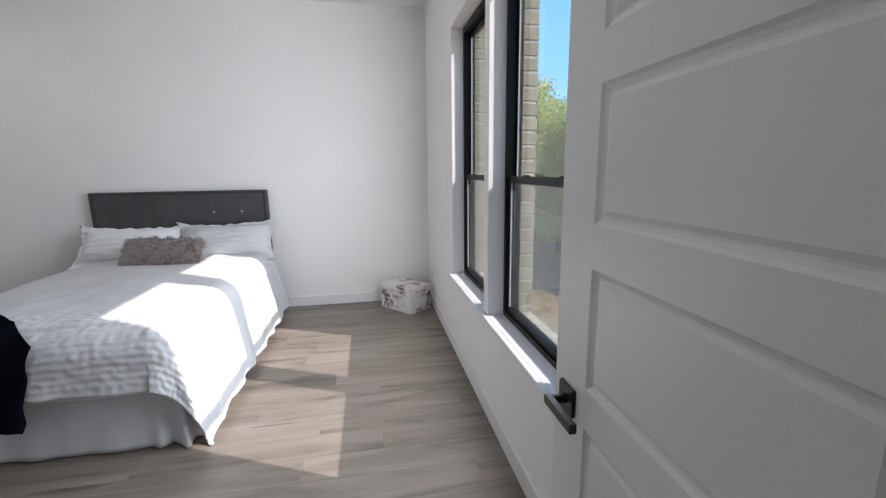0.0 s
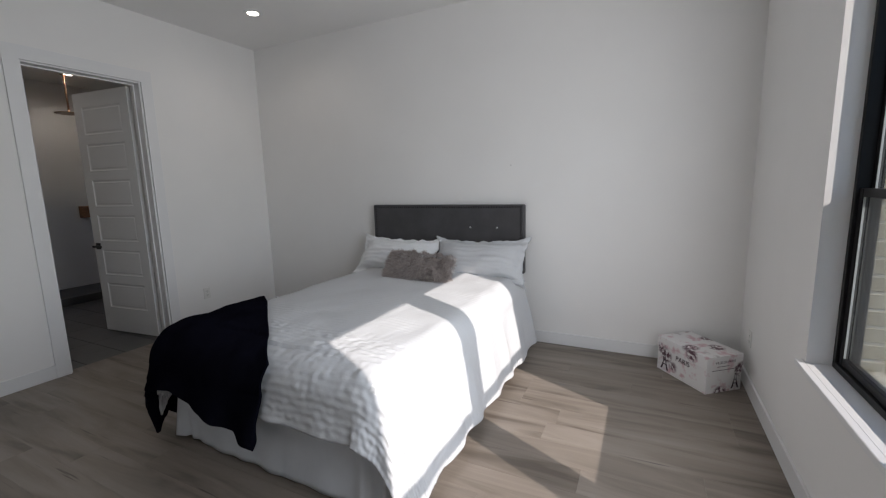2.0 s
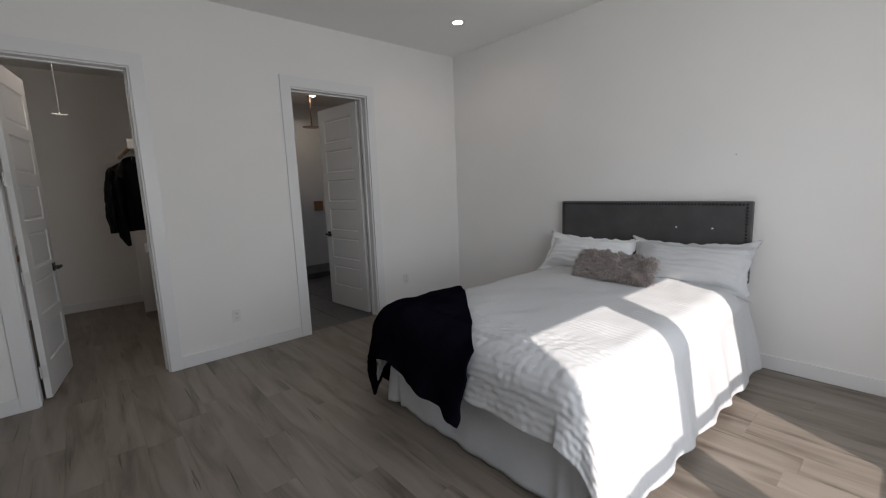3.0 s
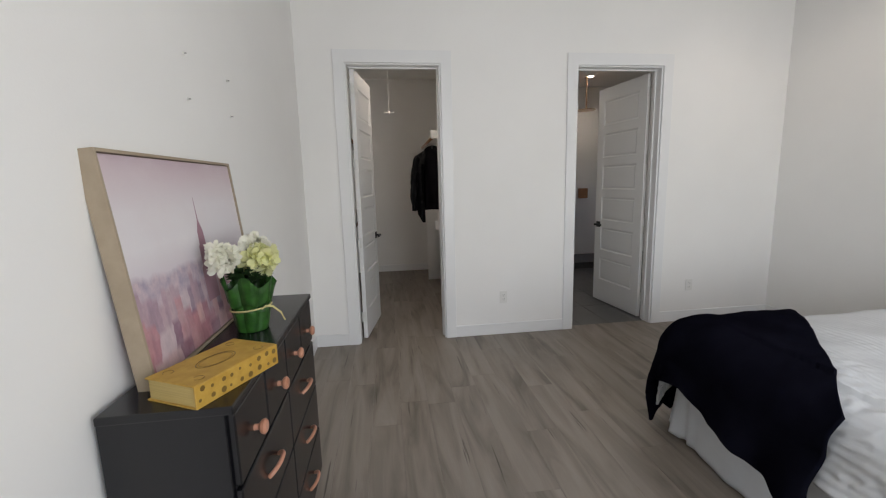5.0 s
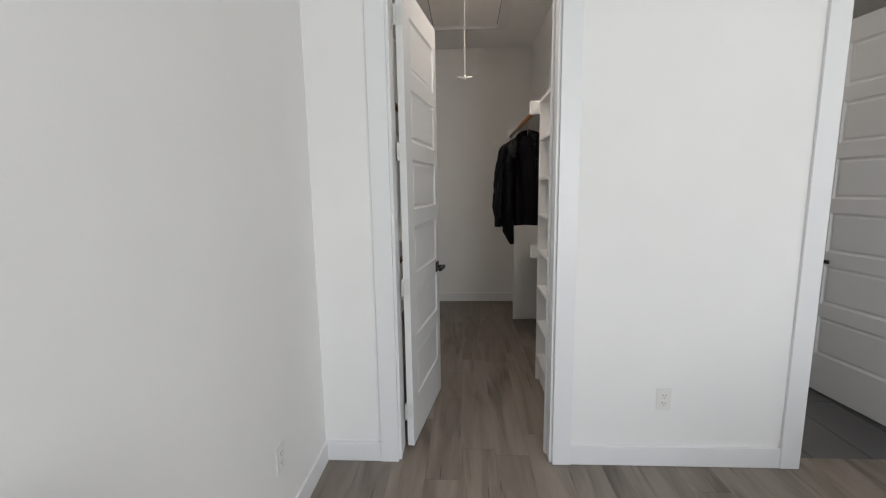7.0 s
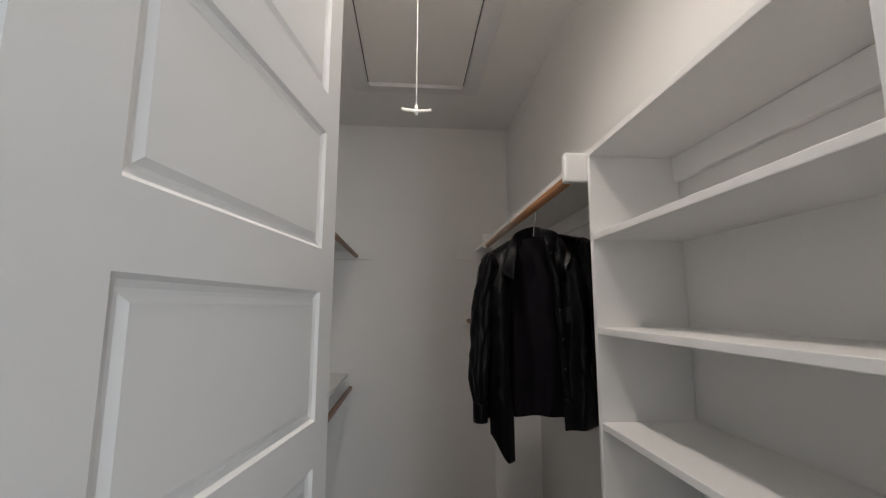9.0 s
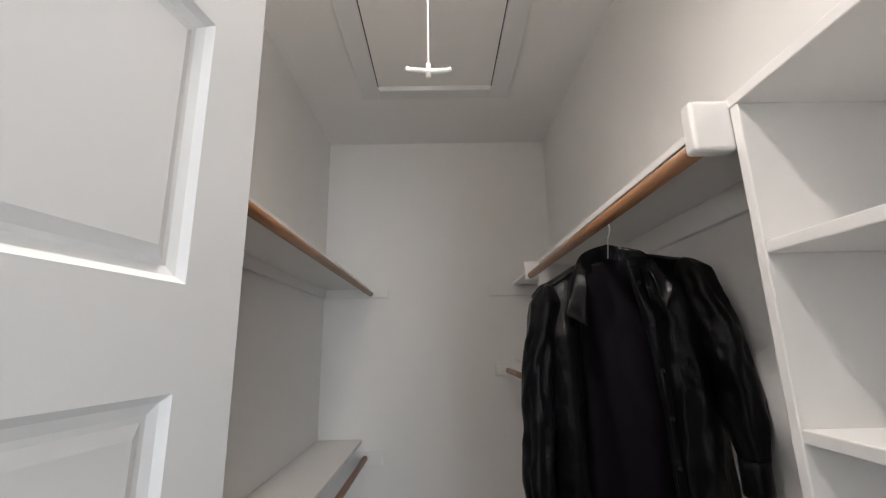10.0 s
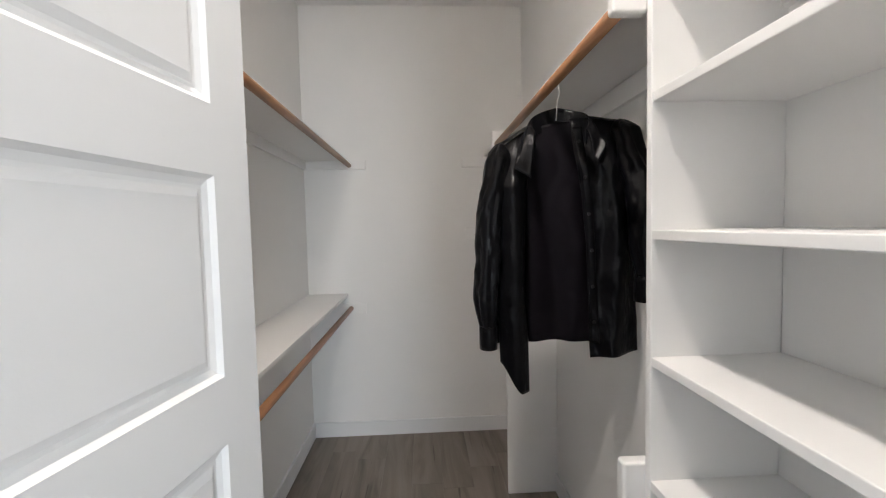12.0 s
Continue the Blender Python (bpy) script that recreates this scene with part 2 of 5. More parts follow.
def sheet(name, f, nu, nv, material, thick=0.0, uv=True):
    """A smooth surface f(u, v), u and v from 0 to 1."""
    vs = [f(i / nu, j / nv) for j in range(nv + 1) for i in range(nu + 1)]
    fs = [(j * (nu + 1) + i, j * (nu + 1) + i + 1, (j + 1) * (nu + 1) + i + 1, (j + 1) * (nu + 1) + i) for j in range(nv) for i in range(nu)]
    me = mesh(name, vs, fs, True)
    if uv:
        lay = me.uv_layers.new(name="map")
        for lp in me.loops:
            k = lp.vertex_index
            lay.data[lp.index].uv = ((k % (nu + 1)) / nu, (k // (nu + 1)) / nv)
    me.materials.append(material)
    return me


def solid(ob, thick, offset=-1.0):
    md = ob.modifiers.new("thickness", "SOLIDIFY")
    md.thickness, md.offset = thick, offset
    return ob


def wall(name, axis, u, across, z, holes=(), material=None):
    """A wall along x or y from u[0] to u[1], with its thickness from across[0] to across[1]; holes (u0, u1, z0, z1)."""
    us = sorted({*u, *(h[0] for h in holes), *(h[1] for h in holes)})
    zs = sorted({*z, *(h[2] for h in holes), *(h[3] for h in holes)})
    us = [v for v in us if u[0] <= v <= u[1]]
    zs = [v for v in zs if z[0] <= v <= z[1]]

    def full(i, j):
        if not (0 <= i < len(us) - 1 and 0 <= j < len(zs) - 1):
            return False
        cu, cz = (us[i] + us[i + 1]) / 2, (zs[j] + zs[j + 1]) / 2
        return not any(h[0] < cu < h[1] and h[2] < cz < h[3] for h in holes)

    bm = bmesh.new()

    def quad(*ps):
        bm.faces.new([bm.verts.new((p[0], p[1], p[2]) if axis == "x" else (p[1], p[0], p[2])) for p in ps])

    a0, a1 = across
    for i in range(len(us) - 1):
        for j in range(len(zs) - 1):
            if not full(i, j):
                continue
            u0, u1, z0, z1 = us[i], us[i + 1], zs[j], zs[j + 1]
            quad((u0, a0, z0), (u1, a0, z0), (u1, a0, z1), (u0, a0, z1))
            quad((u0, a1, z0), (u1, a1, z0), (u1, a1, z1), (u0, a1, z1))
            if not full(i - 1, j):
                quad((u0, a0, z0), (u0, a1, z0), (u0, a1, z1), (u0, a0, z1))
            if not full(i + 1, j):
                quad((u1, a0, z0), (u1, a1, z0), (u1, a1, z1), (u1, a0, z1))
            if not full(i, j - 1):
                quad((u0, a0, z0), (u1, a0, z0), (u1, a1, z0), (u0, a1, z0))
            if not full(i, j + 1):
                quad((u0, a0, z1), (u1, a0, z1), (u1, a1, z1), (u0, a1, z1))
    bmesh.ops.remove_doubles(bm, verts=bm.verts, dist=1e-5)
    return tagged(part(name, bm, material or M_WALL), kind="structure")


def structure(name, bm, material, label="", category="", smooth=False):
    return tagged(part(name, bm, material, smooth=smooth), label, category, kind="structure")


# ---- large structure ----
structure("floor", boxed((-7.4, -1.9, -0.12), (EX + 0.14, 6.2, -0.012), 0), M_DARK, "grey-brown wood-look plank floor", "floor")
wall("wall_north", "x", (WBX + 0.145, EX + 0.14), (NY, NY + 0.14), (-0.1, CEIL))
wall("wall_east", "y", (SY - 0.12, NY), (EX, EX + 0.14), (-0.1, CEIL), [(w[0], w[1], WZ0, WZ1) for w in WIN])
wall("wall_south", "x", (CFX - 0.12, EX), (SY - 0.12, SY), (-0.1, CEIL), [(HALLX[0], HALLX[1], -0.1, DZ)])
wall("wall_west", "y", (SY, 6.2), (WBX, WX), (-0.1, CEIL), [(D1Y[0], D1Y[1], -0.1, DZ), (D2Y[0], D2Y[1], -0.1, DZ)])
wall("wall_closet_far", "y", (SY, CNY + 0.12), (CFX - 0.12, CFX), (-0.1, CEIL))
wall("wall_closet_north", "x", (CFX, WBX), (CNY, CNY + 0.12), (-0.1, CEIL))
wall("wall_bath_far", "y", (CNY + 0.12, 6.2), (-7.72, -7.6), (-0.1, CEIL))
wall("wall_bath_south", "x", (-7.6, CFX - 0.12), (CNY, CNY + 0.12), (-0.1, CEIL))
wall("wall_bath_north", "x", (-7.6, WBX), (6.08, 6.2), (-0.1, CEIL), [(-6.2, -5.3, 1.5, 2.3)])
wall("wall_hall_west", "y", (-1.9, SY - 0.12), (-1.22, -1.1), (-0.1, CEIL))
wall("wall_hall_east", "y", (-1.9, SY - 0.12), (EX, EX + 0.12), (-0.1, CEIL))
wall("wall_hall_south", "x", (-1.22, EX + 0.12), (-2.02, -1.9), (-0.1, CEIL))
structure("ceiling", boxed((-7.8, -2.1, CEIL), (EX + 0.14, 6.3, CEIL + 0.12), 0), M_CEIL, "smooth white painted ceiling", "ceiling")


def baseboard(a, b, out):
    """A flat board along the foot of a wall from a to b, on the side given by out."""
    a, b, o = Vector((*a, 0)), Vector((*b, 0)), Vector((*out, 0)) * 0.014
    lo = Vector([min(*v) for v in zip(a, b, a + o, b + o)])
    hi = Vector([max(*v) for v in zip(a, b, a + o, b + o)])
    structure("baseboard", boxed((lo.x, lo.y, 0.0005), (hi.x, hi.y, 0.108), 0.003), M_TRIM, "flat white painted baseboard", "baseboard")


CW = 0.088   # casing width
baseboard((WX + 0.014, NY), (EX - 0.014, NY), (0, -1))
baseboard((EX, SY), (EX, NY), (-1, 0))
baseboard((WX + 0.014, SY), (HALLX[0] - CW, SY), (0, 1))
baseboard((HALLX[1] + CW, SY), (EX - 0.014, SY), (0, 1))
baseboard((WX, SY), (WX, D1Y[0] - CW), (1, 0))
baseboard((WX, D1Y[1] + CW), (WX, D2Y[0] - CW), (1, 0))
baseboard((WX, D2Y[1] + CW), (WX, NY), (1, 0))
baseboard((CFX, SY + 0.014), (CFX, CNY), (1, 0))
baseboard((CFX, SY), (WBX, SY), (0, 1))
baseboard((CFX + 0.014, CNY), (-6.47, CNY), (0, -1))
baseboard((-6.44, CNY), (-5.0, CNY), (0, -1))


def casing(y0, y1, x, side):
    """Flat casing, jambs and stops of a doorway in a wall that runs along y; side is the way it faces."""
    t = 0.018 * side
    for bm in (boxed((x, y0 - CW, 0.0005), (x + t, y0 + 0.006, DZ), 0.002), boxed((x, y1 - 0.006, 0.0005), (x + t, y1 + CW, DZ), 0.002),
               boxed((x, y0 - CW, DZ - 0.006), (x + t, y1 + CW, DZ + 0.095), 0.002)):
        structure("trim", bm, M_TRIM, "flat white door casing", "trim")


def jambs(y0, y1, x0, x1, hinge_stop=True):
    j = 0.019
    for bm in (boxed((x0 + 0.002, y0, 0.0005), (x1 - 0.002, y0 + j, DZ), 0.001), boxed((x0 + 0.002, y1 - j, 0.0005), (x1 - 0.002, y1, DZ), 0.001),
               boxed((x0 + 0.002, y0 + j, DZ - j), (x1 - 0.002, y1 - j, DZ), 0.001)):
        structure("trim", bm, M_TRIM, "white door jamb", "trim")
    s0 = x0 + 0.040
    if hinge_stop:
        structure("trim", boxed((s0, y0 + j, 0.0005), (s0 + 0.03, y0 + j + 0.011, DZ - j), 0.002), M_TRIM, "white door stop", "trim")
    for bm in (boxed((s0, y1 - j - 0.011, 0.0005), (s0 + 0.03, y1 - j, DZ - j), 0.002),
               boxed((s0, y0 + j + 0.011, DZ - j - 0.011), (s0 + 0.03, y1 - j - 0.011, DZ - j), 0.002)):
        structure("trim", bm, M_TRIM, "white door stop", "trim")


for yy in (D1Y, D2Y):
    casing(*yy, WX, 1)
    jambs(*yy, WBX, WX, yy is D2Y)

# jambs and casing of the entrance doorway in the south wall
for xa, xb in ((HALLX[0], HALLX[0] + 0.019), (HALLX[1] - 0.019, HALLX[1])):
    structure("trim", boxed((xa, SY - 0.118, 0.0005), (xb, SY - 0.002, DZ), 0.001), M_TRIM, "white door jamb", "trim")
structure("trim", boxed((HALLX[0] + 0.019, SY - 0.118, DZ - 0.019), (HALLX[1] - 0.019, SY - 0.002, DZ), 0.001), M_TRIM, "white door jamb", "trim")
for xa, xb in ((HALLX[0] - CW, HALLX[0] + 0.006), (HALLX[1] - 0.006, HALLX[1] + CW)):
    structure("trim", boxed((xa, SY, 0.0005), (xb, SY + 0.018, DZ), 0.002), M_TRIM, "flat white door casing", "trim")
structure("trim", boxed((HALLX[0] - CW, SY, DZ - 0.006), (HALLX[1] + CW, SY + 0.018, DZ + 0.095), 0.002), M_TRIM, "flat white door casing", "trim")


# ---- doors ----
def panel_leaf(width, height, thick, stile):
    """A leaf with six moulded panels on both faces; hinge edge at x = 0, from y = 0 to y = thick."""
    bm = bmesh.new()
    low, ph, rail = 0.268, 0.262, 0.090
    xs = [0, stile[0], width - stile[1], width]
    zs = [0.012]
    for k in range(6):
        zs += [low + k * (ph + rail), low + k * (ph + rail) + ph]
    zs.append(height)

    def ring(x0, x1, z0, z1, y):
        return [bm.verts.new((x0, y, z0)), bm.verts.new((x1, y, z0)), bm.verts.new((x1, y, z1)), bm.verts.new((x0, y, z1))]

    for face, sgn in ((0.0, 1), (thick, -1)):
        for i in range(3):
            for j in range(len(zs) - 1):
                x0, x1, z0, z1 = xs[i], xs[i + 1], zs[j], zs[j + 1]
                if i == 1 and j % 2 == 1:
                    prev = ring(x0, x1, z0, z1, face)
                    for inset, deep in ((0.006, 0.006), (0.014, 0.009), (0.019, 0.009), (0.029, 0.004)):
                        cur = ring(x0 + inset, x1 - inset, z0 + inset, z1 - inset, face + sgn * deep)
                        for k in range(4):
                            bm.faces.new((prev[k], prev[(k + 1) % 4], cur[(k + 1) % 4], cur[k]))
                        prev = cur
                    bm.faces.new(prev)
                else:
                    bm.faces.new(ring(x0, x1, z0, z1, face))
    z0, z1 = zs[0], zs[-1]
    for ps in (((0, 0, z0), (0, thick, z0), (0, thick, z1), (0, 0, z1)), ((width, 0, z0), (width, thick, z0), (width, thick, z1), (width, 0, z1)),
               ((0, 0, z0), (width, 0, z0), (width, thick, z0), (0, thick, z0)), ((0, 0, z1), (width, 0, z1), (width, thick, z1), (0, thick, z1))):
        bm.faces.new([bm.verts.new(p) for p in ps])
    bmesh.ops.remove_doubles(bm, verts=bm.verts, dist=1e-5)
    return bm


def lever(bm, y, sgn, width):
    """A square rose with a flat lever towards the hinge, on the face at y."""
    x = width - 0.068
    box(bm, (x - 0.033, y, 0.882), (x + 0.033, y + sgn * 0.009, 0.948), 0.002)
    tube(bm, [(x, y + sgn * 0.005, 0.915), (x, y + sgn * 0.05, 0.915)], 0.011, 10)
    box(bm, (x - 0.115, y + sgn * 0.040, 0.904), (x + 0.012, y + sgn * 0.056, 0.926), 0.002)
    return bm


def door(name, hinge, angle, width, mirrored, label, stile=(0.112, 0.112)):
    """A leaf that turns about the upright line at hinge; the leaf runs along its own x."""
    d = thing(name, (*hinge, 0), label, "door", angle, kind="structure")
    t = 0.036
    bm = panel_leaf(width, 2.425, t, stile)
    if mirrored:
        bmesh.ops.transform(bm, matrix=Matrix.Diagonal((1, -1, 1, 1)), verts=bm.verts)
    part("leaf", bm, M_DOOR, d)
    s = -1 if mirrored else 1
    for y, sgn in ((0, -s), (s * t, s)):
        part("door_handle", lever(bmesh.new(), y, sgn, width), M_BLACK, d, "square matt black lever handle")
    part("latch", boxed((width - 0.002, s * 0.008, 0.885), (width + 0.0015, s * 0.028, 0.945), 0), M_BLACK, d)
    for z in (0.22, 0.92, 1.62, 2.26):
        bm = bmesh.new()
        tube(bm, [(-0.006, s * t + s * 0.004, z - 0.045), (-0.006, s * t + s * 0.004, z + 0.045)], 0.006, 8)
        box(bm, (-0.0025, s * 0.004, z - 0.045), (-0.0005, s * t, z + 0.045))
        box(bm, (-0.03, s * t - s * 0.001, z - 0.045), (-0.002, s * t + s * 0.0035, z + 0.045))
        part("hinge", bm, M_NICKEL, d, "white painted hinge")
    return d


door("door_1", (-4.073, 0.770), 180 - 9.3, 0.692, False, "open white six-panel closet door with black lever", (0.108, 0.076))
door("door_2", (-4.140, 3.534), 180 + 5.6, 0.790, True, "open white six-panel bathroom door with black lever")
door("door_3", (0.738, 0.400), 90.0, 0.795, False, "open white six-panel bedroom door with black lever", (0.137, 0.137))


# ---- windows ----
M_BEAD = mat("pale_bead", (0.42, 0.46, 0.46), 0.4)
def window(name, y0, y1):
    w = thing(name, (EX + 0.09, (y0 + y1) / 2, WZ0), "tall black-framed single-hung window with clear glass", "window", kind="structure")
    hw, h = (y1 - y0) / 2, WZ1 - WZ0
    f = 0.030
    bm = bmesh.new()
    box(bm, (0, -hw + 0.002, 0.032), (0.085, -hw + f, h - 0.002), 0.003)
    box(bm, (0, hw - f, 0.032), (0.085, hw - 0.002, h - 0.002), 0.003)
    box(bm, (0, -hw + 0.002, 0.002), (0.085, hw - 0.002, 0.032), 0.003)
    box(bm, (0.002, -hw + f, h - 0.045), (0.083, hw - f, h - 0.002), 0.003)
    part("window_frame", bm, M_WINFRAME, w, "black window frame")
    mid = 0.755

    def sash(nm, z0, z1, x0, x1, s):
        bm = bmesh.new()
        box(bm, (x0, -hw + f, z0), (x1, -hw + f + s, z1), 0.003)
        box(bm, (x0, hw - f - s, z0), (x1, hw - f, z1), 0.003)
        box(bm, (x0 + 0.001, -hw + f + s, z0), (x1 - 0.001, hw - f - s, z0 + s + 0.004), 0.003)
        box(bm, (x0 + 0.001, -hw + f + s, z1 - s - 0.006), (x1 - 0.001, hw - f - s, z1), 0.003)
        sh = part(nm, bm, M_WINFRAME, w, "black sash")
        xm = (x0 + x1) / 2
        pane = part("pane", boxed((xm - 0.003, -hw + f + s - 0.006, z0 + s), (xm + 0.003, hw - f - s + 0.006, z1 - s), 0), M_GLASS, sh, "clear glass pane")
        pane.visible_shadow = False
        bm = bmesh.new()
        for ya, yb, za, zb in ((-hw + f + s, -hw + f + s + 0.004, z0 + s, z1 - s), (hw - f - s - 0.004, hw - f - s, z0 + s, z1 - s)):
            box(bm, (xm - 0.010, ya, za + 0.004), (xm - 0.0035, yb, zb - 0.006))
        part("glazing_bead", bm, M_BEAD, sh, "pale glazing bead")
        return sh

    sash("lower_sash", 0.032, mid + 0.03, 0.012, 0.040, 0.029)
    sash("upper_sash", mid - 0.012, h - 0.045, 0.046, 0.072, 0.021)
    sc = part("insect_screen", boxed((0.074, -hw + f, 0.034), (0.0748, hw - f, mid), 0), M_SCREEN, w, "grey insect screen")
    sc.visible_shadow = False
    bm = bmesh.new()
    for y in (-0.2, 0.2):
        box(bm, (0.016, y - 0.022, mid + 0.030), (0.034, y + 0.022, mid + 0.037), 0.002)
    part("sash_lock", bm, M_WINFRAME, w, "black sash lock")
    return w


window("window_1", *WIN[0])
window("window_2", *WIN[1])
# one white sill board under both windows
structure("window_sill", boxed((EX - 0.030, WIN[0][0] - 0.045, WZ0 - 0.022), (EX, WIN[1][1] + 0.045, WZ0 + 0.004), 0.004), M_TRIM, "white painted window sill", "sill")
for w in WIN:
    structure("window_sill", boxed((EX - 0.002, w[0] + 0.001, WZ0 + 0.0005), (EX + 0.092, w[1] - 0.001, WZ0 + 0.0045), 0), M_TRIM, "white painted window sill", "sill")


# ---- lamps of the ceiling ----
M_LAMP = mat("lamp_glow", (1, 1, 1), 0.5)
M_LAMP.node_tree.nodes["Principled BSDF"].inputs["Emission Color"].default_value = (1.0, 0.9, 0.76, 1)
M_LAMP.node_tree.nodes["Principled BSDF"].inputs["Emission Strength"].default_value = 14.0


def downlight(x, y, power, label):
    d = thing("ceiling_light", (x, y, CEIL), label, "ceiling light", group="recessed ceiling lights")
    part("trim_ring", lathe(bmesh.new(), ((0.050, -0.001), (0.050, -0.006), (0.082, -0.005), (0.085, -0.001), (0.085, 0.0)), 32), M_TRIM, d, smooth=False)
    part("diffuser", lathe(bmesh.new(), ((0.052, 0.0), (0.052, -0.0045), (0.03, -0.0055), (0.001, -0.006)), 32), M_LAMP, d, "glowing diffuser")
    if power:
        s = bpy.data.lights.new("downlight", "SPOT")
        s.energy, s.spot_size, s.spot_blend, s.shadow_soft_size, s.color = power, radians(158), 0.7, 0.07, (1.0, 0.93, 0.85)
        ob = new("downlight", s)
        ob.matrix_world = look((x, y, CEIL - 0.02), (x, y, 0))
    return d


downlight(-3.09, 4.13, 4, "lit round recessed light with white trim ring")
downlight(-4.60, 0.97, 20, "lit round recessed light with white trim ring")
downlight(-6.85, 4.30, 14, "lit round recessed light over the shower")
# unseen lamp at a guessed spot, added to light the bathroom door's south face
downlight(-5.30, 2.70, 7, "unseen recessed light added to brighten the bathroom door")


# ---- bed ----
BX0, BX1, BY0, BY1, BTOP = -2.33, -0.685, 2.47, 4.77, 0.662   # mattress with bedding
BR = 0.17


def drape(u, v, lift=0.0, fold=0.02, seed=0.0):
    """Lays the point (u, v) of a flat cloth over the bed: flat on top, rounded over its edge, then hanging."""
    x0, x1, y0 = BX0 + BR, BX1 - BR, BY0 + BR
    cx, cy = min(max(u, x0), x1), max(v, y0)
    dx, dy = u - cx, v - cy
    d = math.hypot(dx, dy)
    q = Vector((u * 1.7 + seed, v * 1.7, seed))
    puff = 0.016 * noise.noise(q * 1.3) + 0.007 * noise.noise(q * 4.0)
    z = BTOP + lift + puff
    if d < 1e-6:
        mid = (u - (BX0 + BX1) / 2) / ((BX1 - BX0) / 2 - BR)
        return Vector((u, v, z + 0.018 * (1 - mid * mid)))
    nx, ny = dx / d, dy / d
    r = BR + lift
    arc = BR * math.pi / 2
    if d < arc:
        a = d / BR
        out, down = r * math.sin(a), r * (1 - math.cos(a))
    else:
        h = d - arc
        along = u * ny - v * nx if abs(nx) < 0.05 or abs(ny) < 0.05 else math.atan2(ny, nx) * 0.42
        wave = math.sin(along * 19 + seed * 3 + 2.0 * noise.noise(Vector((along * 2.2, seed, 1)))) * fold * min(1, h / 0.2)
        wave += 0.15 * fold * math.sin(along * 43 + 2 * seed) * min(1, h / 0.3)
        out, down = r + (0.20 if nx > -0.5 else 0.07) * h + wave, r + 0.975 * h
    zz = max(z - down, 0.012 + lift)
    return Vector((cx + nx * out, cy + ny * out, zz))


bed = thing("bed", ((BX0 + BX1) / 2, (BY0 + BY1) / 2, 0), "queen bed made up in white with a charcoal headboard", "bed")
bed_inv = bed.matrix_world.inverted()


def bed_part(name, me, material, label="", thick=0.0):
    me.transform(bed_inv)
    ob = part(name, me, material, bed, label)
    if thick:
        solid(ob, thick)
    return ob


bed_part("mattress", put(boxed((BX0 + 0.05, BY0 + 0.05, 0.30), (BX1 - 0.05, BY1 - 0.02, BTOP - 0.035), 0.05, 4), "mattress", M_SHEET), None)
bed_part("box_base", put(boxed((BX0 + 0.06, BY0 + 0.17, 0.14), (BX1 - 0.06, BY1 - 0.02, 0.30), 0.01), "box_base", M_SKIRT), None)
for lx in (BX0 + 0.15, BX1 - 0.15):
    for ly in (BY0 + 0.28, BY1 - 0.15):
        bed_part("leg", put(tube(bmesh.new(), [(lx, ly, 0), (lx, ly, 0.15)], 0.02, 10), "leg", M_BLACK), None)

QU0, QU1, QV0, QV1 = BX0 - 0.32, BX1 + 0.53, BY0 - 0.225, BY1 - 0.10


def quilt(a, b):
    u, v = QU0 + a * (QU1 - QU0), QV0 + b * (QV1 - QV0)
    p = drape(u, v, 0.0, 0.013, 0.4)
    row = v * 2 * math.pi / 0.038
    ruche = 0.0008 * math.sin(row) + 0.0028 * math.sin(u * 120 + 3 * noise.noise(Vector((u * 9, v * 22, 0)))) * (0.5 + 0.5 * math.sin(row)) * noise.noise(Vector((u * 4, v * 5, 3)))
    near = max(0.25, 1 - max(0.0, v - BY0 - 0.15) * 1.1)
    n = Vector((0, 0, 1)) if p.z > BTOP - 0.03 else Vector((p.x - (BX0 + BX1) / 2, p.y - 3.6, 0)).normalized()
    if QV0 + 0.001 < v < BY0 + 0.4:
        p = p + n * 0.006 * noise.noise(Vector((u * 26, v * 30, 5)))
    hem = 0.006 * noise.noise(Vector((u * 8, v * 8, 9)))
    return p + n * ruche * near * (1.5 if p.z > BTOP - 0.09 or v < BY0 + BR else 0.3) + Vector((0, 0, hem if a in (0, 1) or b == 0 else 0))


bed_part("comforter", sheet("comforter", quilt, 300, 260, M_QUILT), None, "white ruched cotton comforter", 0.012)


def skirt(a, b):
    """A gathered valance round three sides of the base."""
    w, l = BX1 - BX0 - 0.075, BY1 - BY0 - 0.135
    s = a * (2 * l + w)
    x0, x1, y0 = BX0 + 0.03, BX1 - 0.045, BY0 + 0.105
    if s < l:
        p, n = Vector((x0, BY1 - 0.03 - s, 0)), Vector((-1, 0, 0))
    elif s < l + w:
        p, n = Vector((x0 + s - l, y0, 0)), Vector((0, -1, 0))
    else:
        p, n = Vector((x1, y0 + s - l - w, 0)), Vector((1, 0, 0))
    corner = min(abs(s - l), abs(s - l - w))
    tuck = max(0.0, 1 - abs(s - l) / 0.55) ** 1.5
    p = p + Vector((0.05, 0.05, 0)) * tuck * (1 - 0.5 * b)
    if corner < 0.08:
        n = (n + Vector((-1 if s < l + w / 2 else 1, -1, 0))).normalized()
    low = 1 - b
    wave = 0.004 * math.sin(s * 34 + 5 * noise.noise(Vector((s * 3, 0, 0)))) + 0.014 * noise.noise(Vector((s * 5, low * 0.6, 2)))
    wave += 0.05 * math.exp(-(corner / 0.12) ** 2) * (0.4 + math.sin(s * 60))
    z = 0.008 + 0.008 * noise.noise(Vector((s * 6, 7, 0))) + b * 0.36
    return p + n * (0.012 + low * (wave + 0.03)) + Vector((0, 0, max(z, 0.004)))


